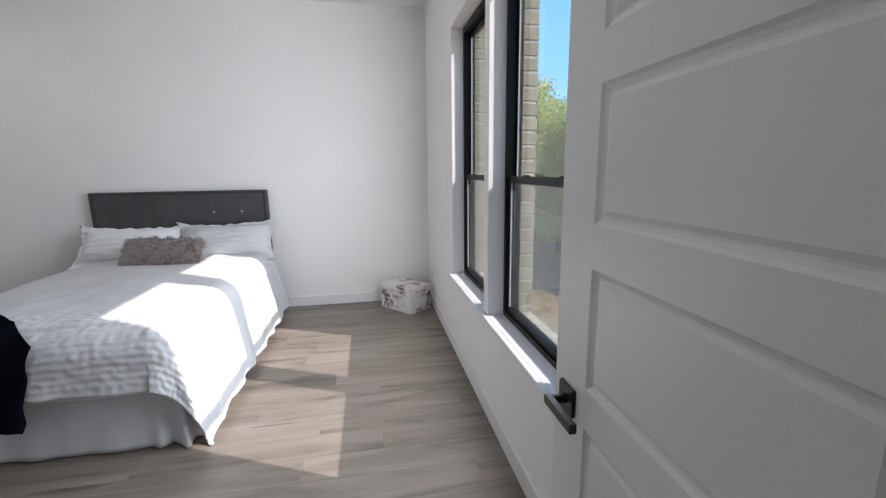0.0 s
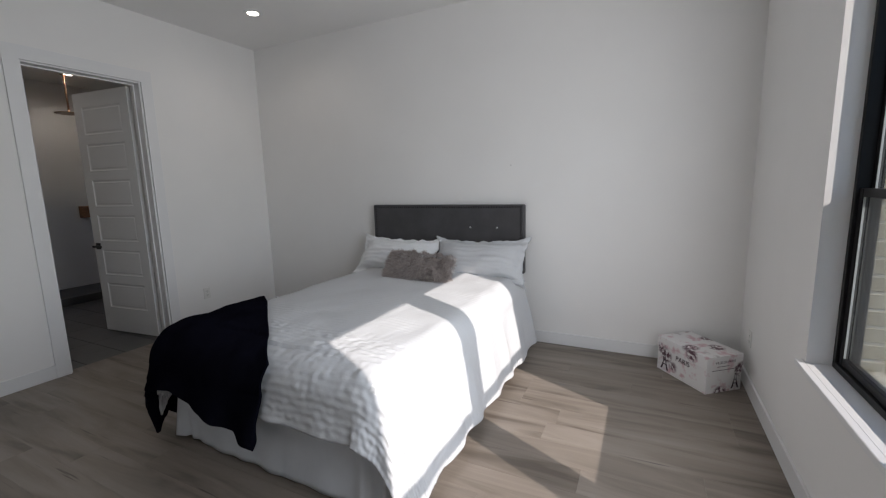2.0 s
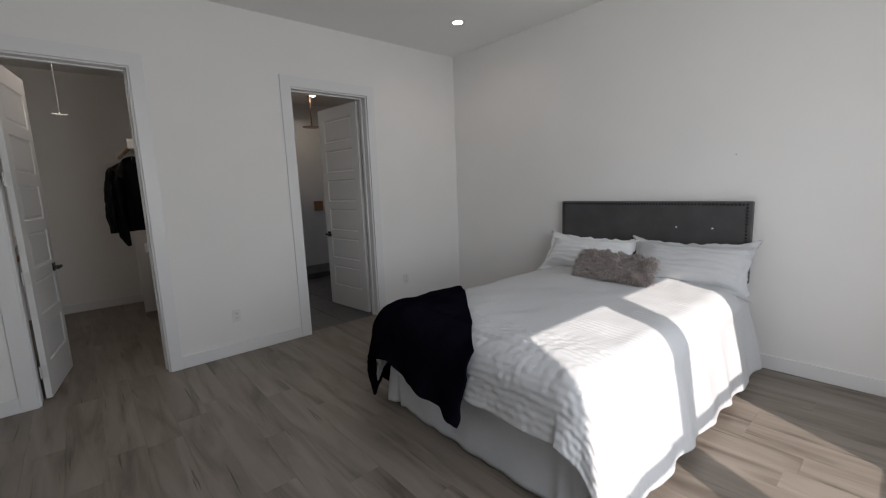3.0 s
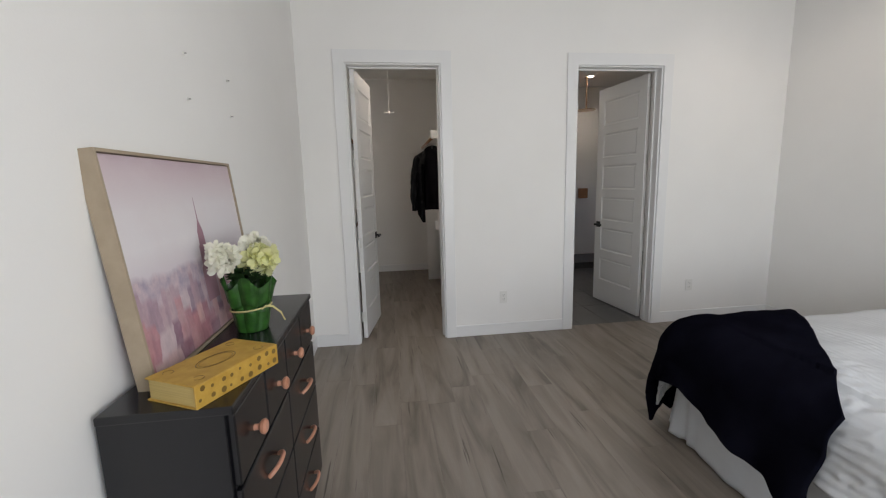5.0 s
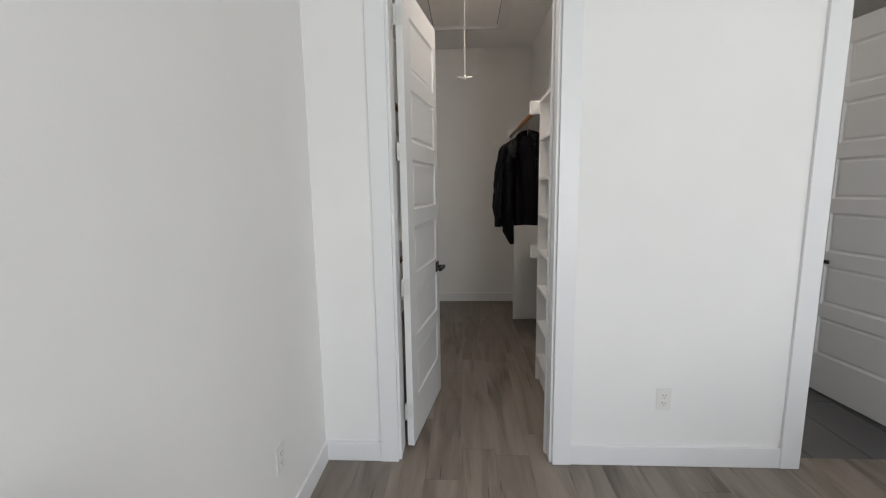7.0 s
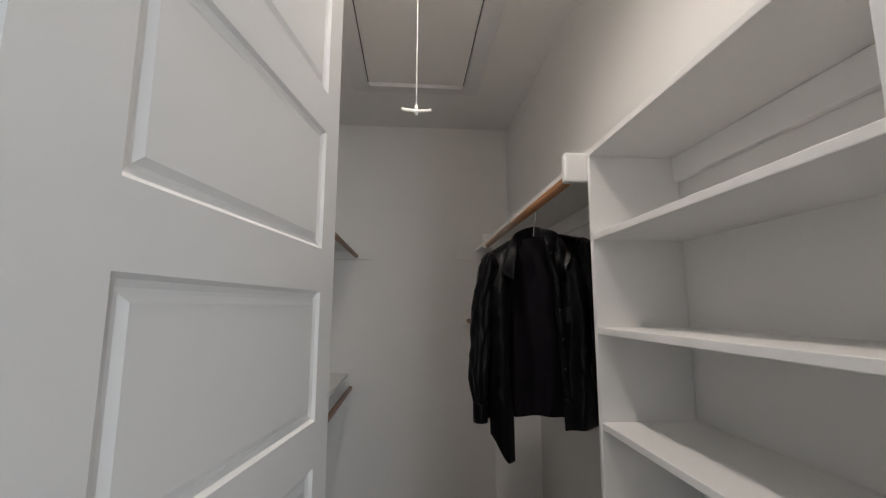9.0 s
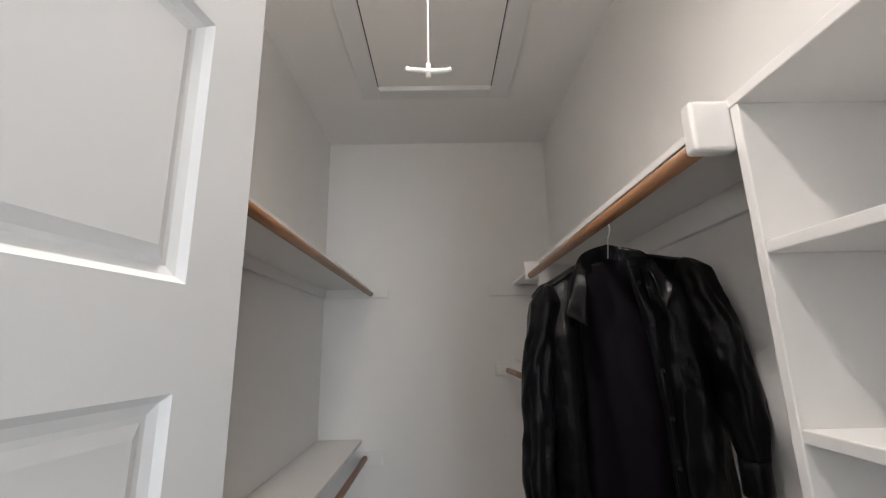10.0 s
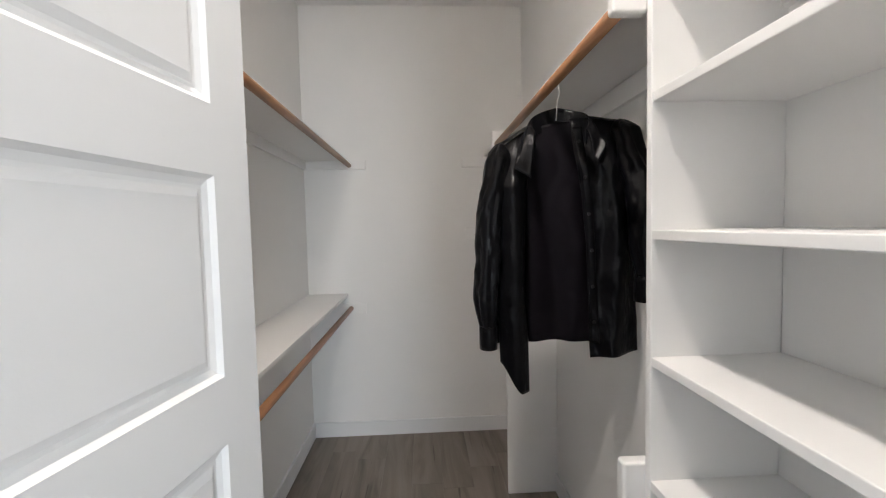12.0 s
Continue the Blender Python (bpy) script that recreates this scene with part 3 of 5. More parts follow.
bed_part("bed_skirt", sheet("bed_skirt", skirt, 420, 14, M_SKIRT), None, "white gathered bed skirt", 0.003)

hb = (BX0, -0.735, 4.782, 4.848)
bed_part("headboard", put(boxed((hb[0], hb[2], 0.64), (hb[1], hb[3], 1.262), 0.012, 3), "headboard", M_HEAD), None, "charcoal leatherette headboard")
for lx in (hb[0] + 0.12, hb[1] - 0.12):
    bed_part("headboard_leg", put(boxed((lx - 0.03, hb[3] - 0.03, 0), (lx + 0.03, hb[3] - 0.008, 0.66), 0.003), "headboard_leg", M_BLACK), None)
spots = [(hb[0] + 0.03 + k * (hb[1] - hb[0] - 0.06) / 62, 1.240) for k in range(63)]
spots += [(x, 1.240 - k * 0.025) for k in range(1, 23) for x in (hb[0] + 0.03, hb[1] - 0.03)]
bm = bmesh.new()
for sx, sz in spots:
    g = bmesh.ops.create_icosphere(bm, subdivisions=1, radius=0.0095)
    for v in g["verts"]:
        v.co = Vector((sx + v.co.x, hb[2] - 0.001 + v.co.y * 0.5, sz + v.co.z))
tagged(bed_part("nailhead_trim", put(bm, "nailhead_trim", M_STUD, True), None, "rows of dark nailheads"), kind="stuff")
for sx, sz in ((-1.245, 1.052), (-0.985, 1.052)):
    me = put(lathe(bmesh.new(), ((0.011, 0.0), (0.009, 0.003), (0.001, 0.004)), 12), "button", M_CHROME, True)
    me.transform(pose(sx, hb[2] - 0.001, sz, 90))
    bed_part("button", me, None, "small shiny button")


def pillow_mesh(name, w, h, t, material, flange=0.04, wrinkle=0.006, seed=0.0):
    """A stuffed pillow, w along x and h along z, bulging along y, with a flat flange."""
    vs, fs, n = [], [], 40
    for side in (-1, 1):
        for j in range(n + 1):
            for i in range(n + 1):
                a, b = 2 * i / n - 1, 2 * j / n - 1
                fa, fb = 1 - flange / (w / 2), 1 - flange / (h / 2)
                ia, ib = min(1, abs(a) / fa), min(1, abs(b) / fb)
                bulge = max(0.0, (1 - ia ** 2.6)) ** 0.5 * max(0.0, (1 - ib ** 2.6)) ** 0.5
                x = a * w / 2 * (1 - 0.05 * (1 - abs(a)) * 0 - 0.13 * (1 - b * b) ** 0.7 * abs(a))
                z = b * h / 2 * (1 - 0.21 * (1 - a ** 4) * abs(b))
                q = Vector((a * 3 + seed, b * 3, side))
                y = side * (0.003 + t / 2 * bulge) + wrinkle * noise.noise(q * 1.6) + wrinkle * 0.5 * bulge * math.sin(b * 30 + 3 * noise.noise(q))
                rim = max(abs(a) - fa, abs(b) - fb, 0.0) / (1 - fa)
                y += 0.030 * min(1.0, rim) * noise.noise(Vector((a * 5 + seed, b * 5, 2)))
                x += 0.018 * noise.noise(q * 0.9) + 0.010 * min(1.0, rim) * noise.noise(Vector((b * 9 + seed, 3, a)))
                z += 0.012 * min(1.0, rim) * noise.noise(Vector((a * 9 + seed, 7, b)))
                z += 0.014 * noise.noise(q * 0.8 + Vector((4, 0, 0)))
                vs.append((x, y, z))
        o = 0 if side < 0 else (n + 1) ** 2
        for j in range(n):
            for i in range(n):
                k = o + j * (n + 1) + i
                f = (k, k + 1, k + n + 2, k + n + 1)
                fs.append(f if side < 0 else f[::-1])
    o = (n + 1) ** 2
    rim = [i for i in range(n)] + [j * (n + 1) + n for j in range(n)] + [n * (n + 1) + n - i for i in range(n)] + [(n - j) * (n + 1) for j in range(n)]
    for a, b in zip(rim, rim[1:] + rim[:1]):
        fs.append((a, a + o, b + o, b))
    me = mesh(name, vs, fs, True)
    me.materials.append(material)
    return me


for px, pz, tilt, roll, seed, lab in ((-1.95, 0.768, -33, 1.5, 1.0, "white cotton pillow in a flanged sham"), (-1.10, 0.778, -31, -1.0, 5.0, "white ruched pillow in a flanged sham")):
    p = thing("pillow", (px, 4.60, pz), lab, "pillow", group="pillows on the bed")
    p.matrix_world = pose(px, 4.60, pz, tilt, roll, 0)
    part("sham", pillow_mesh("sham", 0.93, 0.47, 0.21, M_QUILT if px > -1.5 else M_SHEET, 0.052, 0.012, seed), None, p)

fur = thing("cushion", (-1.49, 4.205, 0.752), "small grey shaggy faux-fur cushion", "cushion")
fur.matrix_world = pose(-1.49, 4.205, 0.752, -39, 1.5, -3)
part("cover", pillow_mesh("cover", 0.63, 0.28, 0.16, M_FUR, 0.015, 0.006, 8.0), None, fur)
rng = random.Random(4)
vs, fs = [], []
for k in range(11000):
    a, b = rng.uniform(-1, 1), rng.uniform(-1, 1)
    bul = max(0, 1 - abs(a) ** 2.6) ** 0.5 * max(0, 1 - abs(b) ** 2.6) ** 0.5
    root = Vector((a * 0.31, -0.08 * bul + 0.004, b * 0.142))
    if rng.random() < 0.25:
        root.y = -root.y
    lock = Vector((noise.noise(Vector((a * 5, b * 3, 1))), 0, noise.noise(Vector((a * 5, b * 3, 9)))))
    way = Vector((a * 0.5 + lock.x * 0.9 + rng.gauss(0, 0.18), -0.55 if root.y < 0 else 0.5, b * 0.4 - 0.3 + lock.z * 0.9 + rng.gauss(0, 0.18))).normalized()
    ln = rng.uniform(0.026, 0.05)
    side = way.cross(Vector((rng.gauss(0, 1), rng.gauss(0, 1), rng.gauss(0, 1)))).normalized() * 0.0017
    tip = root + way * ln + Vector((0, 0, -0.006))
    o = len(vs)
    vs += [root - side, root + side, root + way * ln * 0.6 + side * 0.8, tip, root + way * ln * 0.6 - side * 0.8]
    fs += [(o, o + 1, o + 2, o + 4), (o + 4, o + 2, o + 3)]
me = mesh("fur", vs, fs)
me.materials.append(M_FUR)
tagged(part("fur", me, None, fur, "long grey fur"), kind="stuff")


def throw(a, b):
    """A blanket laid across the foot corner."""
    def line(pts, t):
        t *= len(pts) - 1
        k = min(int(t), len(pts) - 2)
        return Vector(pts[k]).lerp(Vector(pts[k + 1]), t - k)

    top = line(((-2.70, 3.36), (-2.32, 3.32), (-1.98, 3.05), (-1.65, 2.77), (-1.34, 2.50)), a)
    low = line(((-2.86, 3.06), (-2.88, 2.66), (-2.70, 2.18), (-2.04, 2.27), (-1.36, 2.13)), a)
    p = top.lerp(low, b)
    p += Vector((0.02 * noise.noise(Vector((a * 5, b * 4, 1))), 0.02 * noise.noise(Vector((a * 5, b * 4, 7)))))
    hem = 0.06 * noise.noise(Vector((a * 9, 0, 3))) if b == 1 else 0.0
    q = drape(p.x, p.y, 0.036, 0.026, 2.2)
    q.z += 0.012 * noise.noise(Vector((p.x * 6, p.y * 6, 4))) + 0.006 * noise.noise(Vector((p.x * 17, p.y * 17, 4))) + hem
    return Vector((q.x, q.y, max(q.z, 0.03)))


tb = thing("blanket", (-2.0, 2.75, 0.65), "black fleece throw blanket draped over the bed corner", "blanket")
me = sheet("fabric", throw, 130, 90, M_THROW)
me.transform(tb.matrix_world.inverted())
solid(part("fabric", me, None, tb), 0.009)


# ---- storage box ----
def box_print():
    m = mat("printed_card", (0.72, 0.68, 0.66), 0.45)
    n = Nodes(m)
    v = n.coords((1, 1, 1))
    vo = n.add("ShaderNodeTexVoronoi", Scale=6.5)
    n.link(v, vo.inputs["Vector"])
    pink = n.ramp(n.noise(v, 13, 3), ((0.54, (0.76, 0.74, 0.73)), (0.66, (0.62, 0.42, 0.45))))
    dark = n.ramp(n.noise(v, 38, 5, 0.7), ((0.45, (0, 0, 0)), (0.50, (1, 1, 1))))
    spot = n.ramp(vo.outputs["Distance"], ((0.26, (1, 1, 1)), (0.40, (0, 0, 0))))
    fac = n.mix(1.0, dark, spot, "MULTIPLY")
    n.colour(n.mix(fac, pink, (0.12, 0.055, 0.075)))
    return m


M_CARD = box_print()
M_INK = mat("dark_print", (0.05, 0.025, 0.035), 0.5)
A, B, C = Vector((0.350, 4.668, 0)), Vector((0.640, 4.312, 0)), Vector((0.872, 4.501, 0))
bl, bw, bh = (B - A).length, (C - B).length, 0.262
ang = math.degrees(math.atan2((B - A).y, (B - A).x))
cb = thing("storage_box", tuple(A), "white cardboard storage box printed with roses and towers", "storage box", ang)
part("body", boxed((0.004, 0.004, 0.0), (bl - 0.004, bw - 0.004, bh - 0.03), 0.003), M_CARD, cb)
part("lid", boxed((0, 0, bh - 0.085), (bl, bw, bh), 0.004), M_CARD, cb, "printed lid")


def text_mesh(words, size, material):
    cu = bpy.data.curves.new("words", "FONT")
    cu.body, cu.size, cu.align_x, cu.align_y, cu.extrude = words, size, "CENTER", "CENTER", 0.0003
    ob = bpy.data.objects.new("words", cu)
    me = bpy.data.meshes.new_from_object(ob)
    bpy.data.objects.remove(ob)
    me.materials.clear()
    me.materials.append(material)
    return me


me = text_mesh("PARIS", 0.052, M_INK)
me.transform(pose(bl * 0.55, -0.0008, bh - 0.112, 90))
part("lettering", me, None, cb, "dark printed word")
me = text_mesh("VILLE DE PARIS", 0.025, M_INK)
me.transform(pose(bl + 0.0008, bw * 0.5, bh - 0.045, 90, 0, 90))
part("lettering", me, None, cb, "dark printed words")


def tower_print(m):
    """A small flat lattice tower."""
    bm = bmesh.new()
    rows = ((0.034, 0.0), (0.020, 0.032), (0.012, 0.06), (0.006, 0.10), (0.0025, 0.135), (0.0008, 0.16))
    for sx in (-1, 1):
        for (wa, za), (wb, zb) in zip(rows, rows[1:]):
            bm.faces.new([bm.verts.new(m @ Vector((sx * x, 0, z))) for x, z in ((wa, za), (wa * 0.55, za), (wb * 0.45, zb), (wb, zb))])
    for z, w in ((0.032, 0.021), (0.06, 0.013), (0.10, 0.007)):
        bm.faces.new([bm.verts.new(m @ Vector((x, 0, zz))) for x, zz in ((-w, z), (w, z), (w, z + 0.006), (-w, z + 0.006))])
    return bm


part("tower_print", tower_print(pose(0.085, -0.0009, 0.022) @ Matrix.Scale(1.18, 4)), M_INK, cb, "dark printed tower")
part("tower_print", tower_print(pose(bl + 0.0009, bw - 0.06, 0.02, 0, 0, 90)), M_INK, cb, "dark printed tower")
for k, w in enumerate((0.10, 0.18)):
    part("print_line", boxed((bl - 0.0005, bw * 0.45 - w / 2, bh - 0.075 - k * 0.025), (bl + 0.0008, bw * 0.45 + w / 2, bh - 0.072 - k * 0.025), 0), M_INK, cb)


# ---- dresser and what stands on it ----
M_DRESS = paint("black_lacquer", (0.008, 0.008, 0.010), 0.24, 0.02, 0.08)
M_KNOB = wood_material("rose_wood_knob", (0.42, 0.17, 0.10), (0.60, 0.30, 0.20), 0.35, (9, 9, 9), 3)
DX0, DX1, DY0, DY1, DTOP = -2.220, -1.200, 0.328, 0.622, 0.947
dr = thing("dresser", ((DX0 + DX1) / 2, (DY0 + DY1) / 2, 0), "black lacquered dresser with rose-brown pulls", "dresser")


def in_dresser(name, bm, material, parent=dr, label=""):
    bmesh.ops.translate(bm, vec=-Vector(((DX0 + DX1) / 2, (DY0 + DY1) / 2, 0)), verts=bm.verts)
    return part(name, bm, material, parent, label)


fy = DY1 - 0.018
in_dresser("top", boxed((DX0, DY0, DTOP - 0.022), (DX1, DY1 + 0.004, DTOP), 0.004), M_DRESS)
for xa in (DX0 + 0.004, DX1 - 0.024):
    in_dresser("side_panel", boxed((xa, DY0, 0), (xa + 0.02, fy, DTOP - 0.022), 0.002), M_DRESS)
in_dresser("back_panel", boxed((DX0 + 0.024, DY0, 0.05), (DX1 - 0.024, DY0 + 0.008, DTOP - 0.022), 0), M_DRESS)
in_dresser("plinth", boxed((DX0 + 0.024, DY0 + 0.01, 0), (DX1 - 0.024, fy - 0.015, 0.055), 0), M_DRESS)
in_dresser("carcass", boxed((DX0 + 0.024, DY0 + 0.01, 0.056), (DX1 - 0.024, fy - 0.004, DTOP - 0.024), 0), M_DARK)
dw = (DX1 - DX0 - 0.02) / 4
for k in range(4):
    xa = DX0 + 0.01 + k * dw
    d = in_dresser("drawer", boxed((xa + 0.005, fy, 0.730), (xa + dw - 0.005, DY1, DTOP - 0.028), 0.004), M_DRESS)
    bm = lathe(bmesh.new(), ((0.009, 0.0), (0.008, 0.012), (0.019, 0.020), (0.021, 0.028), (0.015, 0.034), (0.001, 0.035)), 16)
    bmesh.ops.transform(bm, matrix=pose(xa + dw / 2, DY1, 0.812, -90), verts=bm.verts)
    in_dresser("knob", bm, M_KNOB, d, "round rose-brown knob")
for c in range(2):
    for r in range(3):
        xa, za = DX0 + 0.01 + c * 2 * dw, 0.06 + r * 0.222
        d = in_dresser("drawer", boxed((xa + 0.005, fy, za), (xa + 2 * dw - 0.005, DY1, za + 0.214), 0.004), M_DRESS)
        xc, zc = xa + dw, za + 0.115
        pts = [(xc + 0.055 * math.cos(t), DY1 + 0.002 + 0.026 * math.sin(t), zc + 0.02 * math.sin(t) - 0.01) for t in [math.pi * k / 12 for k in range(13)]]
        in_dresser("pull", tube(bmesh.new(), pts, 0.007, 8), M_KNOB, d, "arched rose-brown pull")


def canvas_material():
    """A hazy painted skyline in pinks: pale sky over rows of soft blocks."""
    m = mat("painted_canvas", (0.6, 0.5, 0.5), 0.7)
    n = Nodes(m)
    tc = n.add("ShaderNodeTexCoord")
    sep = n.add("ShaderNodeSeparateXYZ")
    n.link(tc.outputs["Generated"], sep.inputs[0])
    sky_c = n.ramp(sep.outputs["Z"], ((0.43, (0.62, 0.56, 0.60)), (0.58, (0.72, 0.68, 0.70)), (0.75, (0.70, 0.65, 0.67)), (0.92, (0.60, 0.49, 0.52)), (1.0, (0.52, 0.40, 0.44))))
    sway = n.add("ShaderNodeMath")
    sway.operation = "MULTIPLY_ADD"
    sway.inputs[1].default_value = 0.05
    n.link(n.noise(n.coords((5, 1, 9), "Generated"), 1.0, 3), sway.inputs[0])
    n.link(sep.outputs["X"], sway.inputs[2])

    def column(count, seed):
        """A random tone for each of a row of upright blocks."""
        mul = n.add("ShaderNodeMath")
        mul.operation = "MULTIPLY_ADD"
        mul.inputs[1].default_value, mul.inputs[2].default_value = count, seed
        n.link(sway.outputs[0], mul.inputs[0])
        fl = n.add("ShaderNodeMath")
        fl.operation = "FLOOR"
        n.link(mul.outputs[0], fl.inputs[0])
        w = n.add("ShaderNodeTexWhiteNoise")
        w.noise_dimensions = "1D"
        n.link(fl.outputs[0], w.inputs["W"])
        return w

    def block(count, seed, low, high, stops, under):
        w = column(count, seed)
        rng_n = n.add("ShaderNodeMapRange")
        rng_n.inputs["To Min"].default_value, rng_n.inputs["To Max"].default_value = low, high
        n.link(w.outputs["Value"], rng_n.inputs[0])
        d = n.add("ShaderNodeMath")
        d.operation = "SUBTRACT"
        n.link(rng_n.outputs[0], d.inputs[0])
        n.link(sep.outputs["Z"], d.inputs[1])
        sc = n.add("ShaderNodeSeparateColor")
        n.link(w.outputs["Color"], sc.inputs[0])
        tone = n.ramp(sc.outputs[1], stops)
        tone = n.mix(0.45, tone, n.ramp(n.noise(n.coords((30, 1, 9), "Generated"), 1.0, 4), ((0.3, (0.35, 0.3, 0.35)), (0.7, (1, 0.9, 0.88)))), "MULTIPLY")
        return n.mix(n.ramp(d.outputs[0], ((0.0, (0, 0, 0)), (0.03, (1, 1, 1)))), under, tone)

    far = n.ramp(n.noise(n.coords((20, 1, 12), "Generated"), 1.0, 4), ((0.35, (0.34, 0.29, 0.38)), (0.65, (0.58, 0.45, 0.49))))
    city = block(34, 3.0, 0.30, 0.44, ((0, (0.34, 0.25, 0.33)), (0.5, (0.52, 0.37, 0.42)), (1, (0.66, 0.56, 0.60))), far)
    city = block(21, 9.0, 0.16, 0.36, ((0, (0.26, 0.13, 0.20)), (0.35, (0.50, 0.25, 0.29)), (0.7, (0.66, 0.42, 0.42)), (1, (0.66, 0.56, 0.60))), city)
    city = block(12, 17.0, 0.04, 0.24, ((0, (0.30, 0.12, 0.18)), (0.5, (0.56, 0.27, 0.29)), (1, (0.68, 0.49, 0.49))), city)
    edge = n.add("ShaderNodeMath")
    edge.operation = "MULTIPLY_ADD"
    edge.inputs[1].default_value, edge.inputs[2].default_value = 0.10, -0.05
    n.link(n.noise(n.coords((7, 1, 1), "Generated"), 1.6, 4), edge.inputs[0])
    up = n.add("ShaderNodeMath")
    n.link(sep.outputs["Z"], up.inputs[0])
    n.link(edge.outputs[0], up.inputs[1])
    out = n.mix(n.ramp(up.outputs[0], ((0.43, (0, 0, 0)), (0.465, (1, 1, 1)))), city, sky_c)
    mist = n.noise(n.coords((3, 1, 3), "Generated"), 1.5, 4)
    n.colour(n.mix(n.ramp(mist, ((0.4, (0, 0, 0)), (0.75, (0.45, 0.45, 0.45)))), out, (0.66, 0.58, 0.60)))
    n.bump(n.noise(n.coords((1, 1, 1)), 300, 3), 0.15, 0.002)
    return m


M_CANVAS = canvas_material()
M_OAKF = wood_material("pale_wood_frame", (0.33, 0.26, 0.185), (0.39, 0.31, 0.225), 0.55, (3, 3, 3), 6)
M_SPIRE = mat("mauve_paint", (0.34, 0.19, 0.235), 0.7)
pt = thing("painting", (-1.725, 0.42, DTOP), "framed pink skyline canvas leaning on the wall", "painting")
lean = math.degrees(math.asin(0.062 / 0.60))
pt.matrix_world = pose(-1.74, 0.405, DTOP + 0.001, lean, 0, 0)
pw, phh, pd = 0.845, 0.605, 0.045
part("canvas", boxed((-pw / 2 + 0.012, -pd + 0.012, 0.012), (pw / 2 - 0.012, -0.006, phh - 0.012), 0), M_CANVAS, pt, "pink and grey painted skyline")
for a, b in (((-pw / 2, -pd, 0), (-pw / 2 + 0.009, 0, phh)), ((pw / 2 - 0.009, -pd, 0), (pw / 2, 0, phh)), ((-pw / 2 + 0.009, -pd, 0), (pw / 2 - 0.009, 0, 0.009)), ((-pw / 2 + 0.009, -pd, phh - 0.009), (pw / 2 - 0.009, 0, phh))):
    part("frame_bar", boxed(a, b, 0.001), M_OAKF, pt, "pale wooden frame bar")
bm = bmesh.new()
prof = ((0.046, 0.12), (0.044, 0.235), (0.033, 0.245), (0.031, 0.31), (0.024, 0.315), (0.021, 0.36), (0.010, 0.385), (0.004, 0.40), (0.0014, 0.475))
L = [bm.verts.new((-0.025 - w, -0.0055, z)) for w, z in prof]
R = [bm.verts.new((-0.025 + w, -0.0055, z)) for w, z in prof]
for k in range(len(prof) - 1):
    bm.faces.new((L[k], R[k], R[k + 1], L[k + 1]))
part("painted_spire", bm, M_SPIRE, pt, "mauve painted tower")


def book_cover():
    m = mat("yellow_cloth_cover", (0.60, 0.36, 0.06), 0.5)
    n = Nodes(m)
    v = n.coords((1, 1, 1))
    n.colour(n.ramp(n.noise(v, 30, 4), ((0.3, (0.42, 0.235, 0.035)), (0.7, (0.54, 0.33, 0.065)))))
    n.bump(n.noise(v, 500, 2), 0.2, 0.001)
    return m


M_BOOK, M_PAGES, M_GILT = book_cover(), wood_material("page_edges", (0.42, 0.30, 0.10), (0.58, 0.43, 0.17), 0.7, (2, 2, 300), 2), mat("brown_stamping", (0.16, 0.09, 0.02), 0.4)
bk = thing("book", (-1.196, 0.548, DTOP), "thick yellow cloth-bound book stamped with brown ornaments", "book", math.degrees(math.atan2(0.121, -0.238)))
bl2, bw2, bh2 = 0.268, 0.157, 0.058
part("front_cover", boxed((0, 0.0032, bh2 - 0.004), (bl2, bw2, bh2), 0.0015), M_BOOK, bk)
part("back_cover", boxed((0, 0.0032, 0), (bl2, bw2, 0.004), 0.0015), M_BOOK, bk)
part("spine", boxed((0, -0.003, 0.0), (bl2, 0.003, bh2), 0.0025, 3), M_BOOK, bk)
part("page_block", boxed((0.005, 0.0035, 0.0042), (bl2 - 0.005, bw2 - 0.006, bh2 - 0.0042), 0), M_PAGES, bk, "yellowed page block")
bm = bmesh.new()
ringp = [(bl2 / 2 + 0.055 * math.cos(t), bw2 / 2 + 0.032 * math.sin(t), bh2 + 0.0003) for t in [k * math.tau / 40 for k in range(41)]]
tube(bm, ringp, 0.0013, 4, False)
tube(bm, [(x * 0.86 + bl2 * 0.07, y * 0.86 + bw2 * 0.07, z) for x, y, z in ringp], 0.0008, 4, False)
for sx in (-1, 1):
    for sy in (-1, 1):
        tube(bm, [(bl2 / 2 + sx * (0.095 + 0.012 * math.cos(t)), bw2 / 2 + sy * (0.05 + 0.012 * math.sin(t)), bh2 + 0.0003) for t in [k * math.tau / 14 for k in range(12)]], 0.0009, 4, False)
part("cover_ornament", bm, M_GILT, bk, "brown stamped oval ornament")
bm = bmesh.new()
rng = random.Random(2)
for k in range(9):
    for zz in (0.016 + rng.uniform(-0.004, 0.004), 0.042 + rng.uniform(-0.004, 0.004)):
        xx = 0.016 + k * (bl2 - 0.032) / 8 + rng.uniform(-0.006, 0.006)
        g = bmesh.ops.create_circle(bm, cap_ends=True, radius=rng.uniform(0.004, 0.0085), segments=7, matrix=pose(xx, -0.0036, zz, 90))
tagged(part("spine_ornament", bm, M_GILT, bk, "brown stamped flowers"), kind="stuff")

M_WRAP = mat("green_foil_wrap", (0.025, 0.10, 0.02), 0.35)
nw = Nodes(M_WRAP)
nw.colour(nw.ramp(nw.noise(nw.coords((1, 1, 1)), 30, 3), ((0.3, (0.010, 0.048, 0.008)), (0.7, (0.032, 0.125, 0.020)))))
M_LEAF = mat("dark_green_leaf", (0.02, 0.06, 0.015), 0.5)
M_RAFFIA = mat("raffia", (0.55, 0.47, 0.22), 0.7)


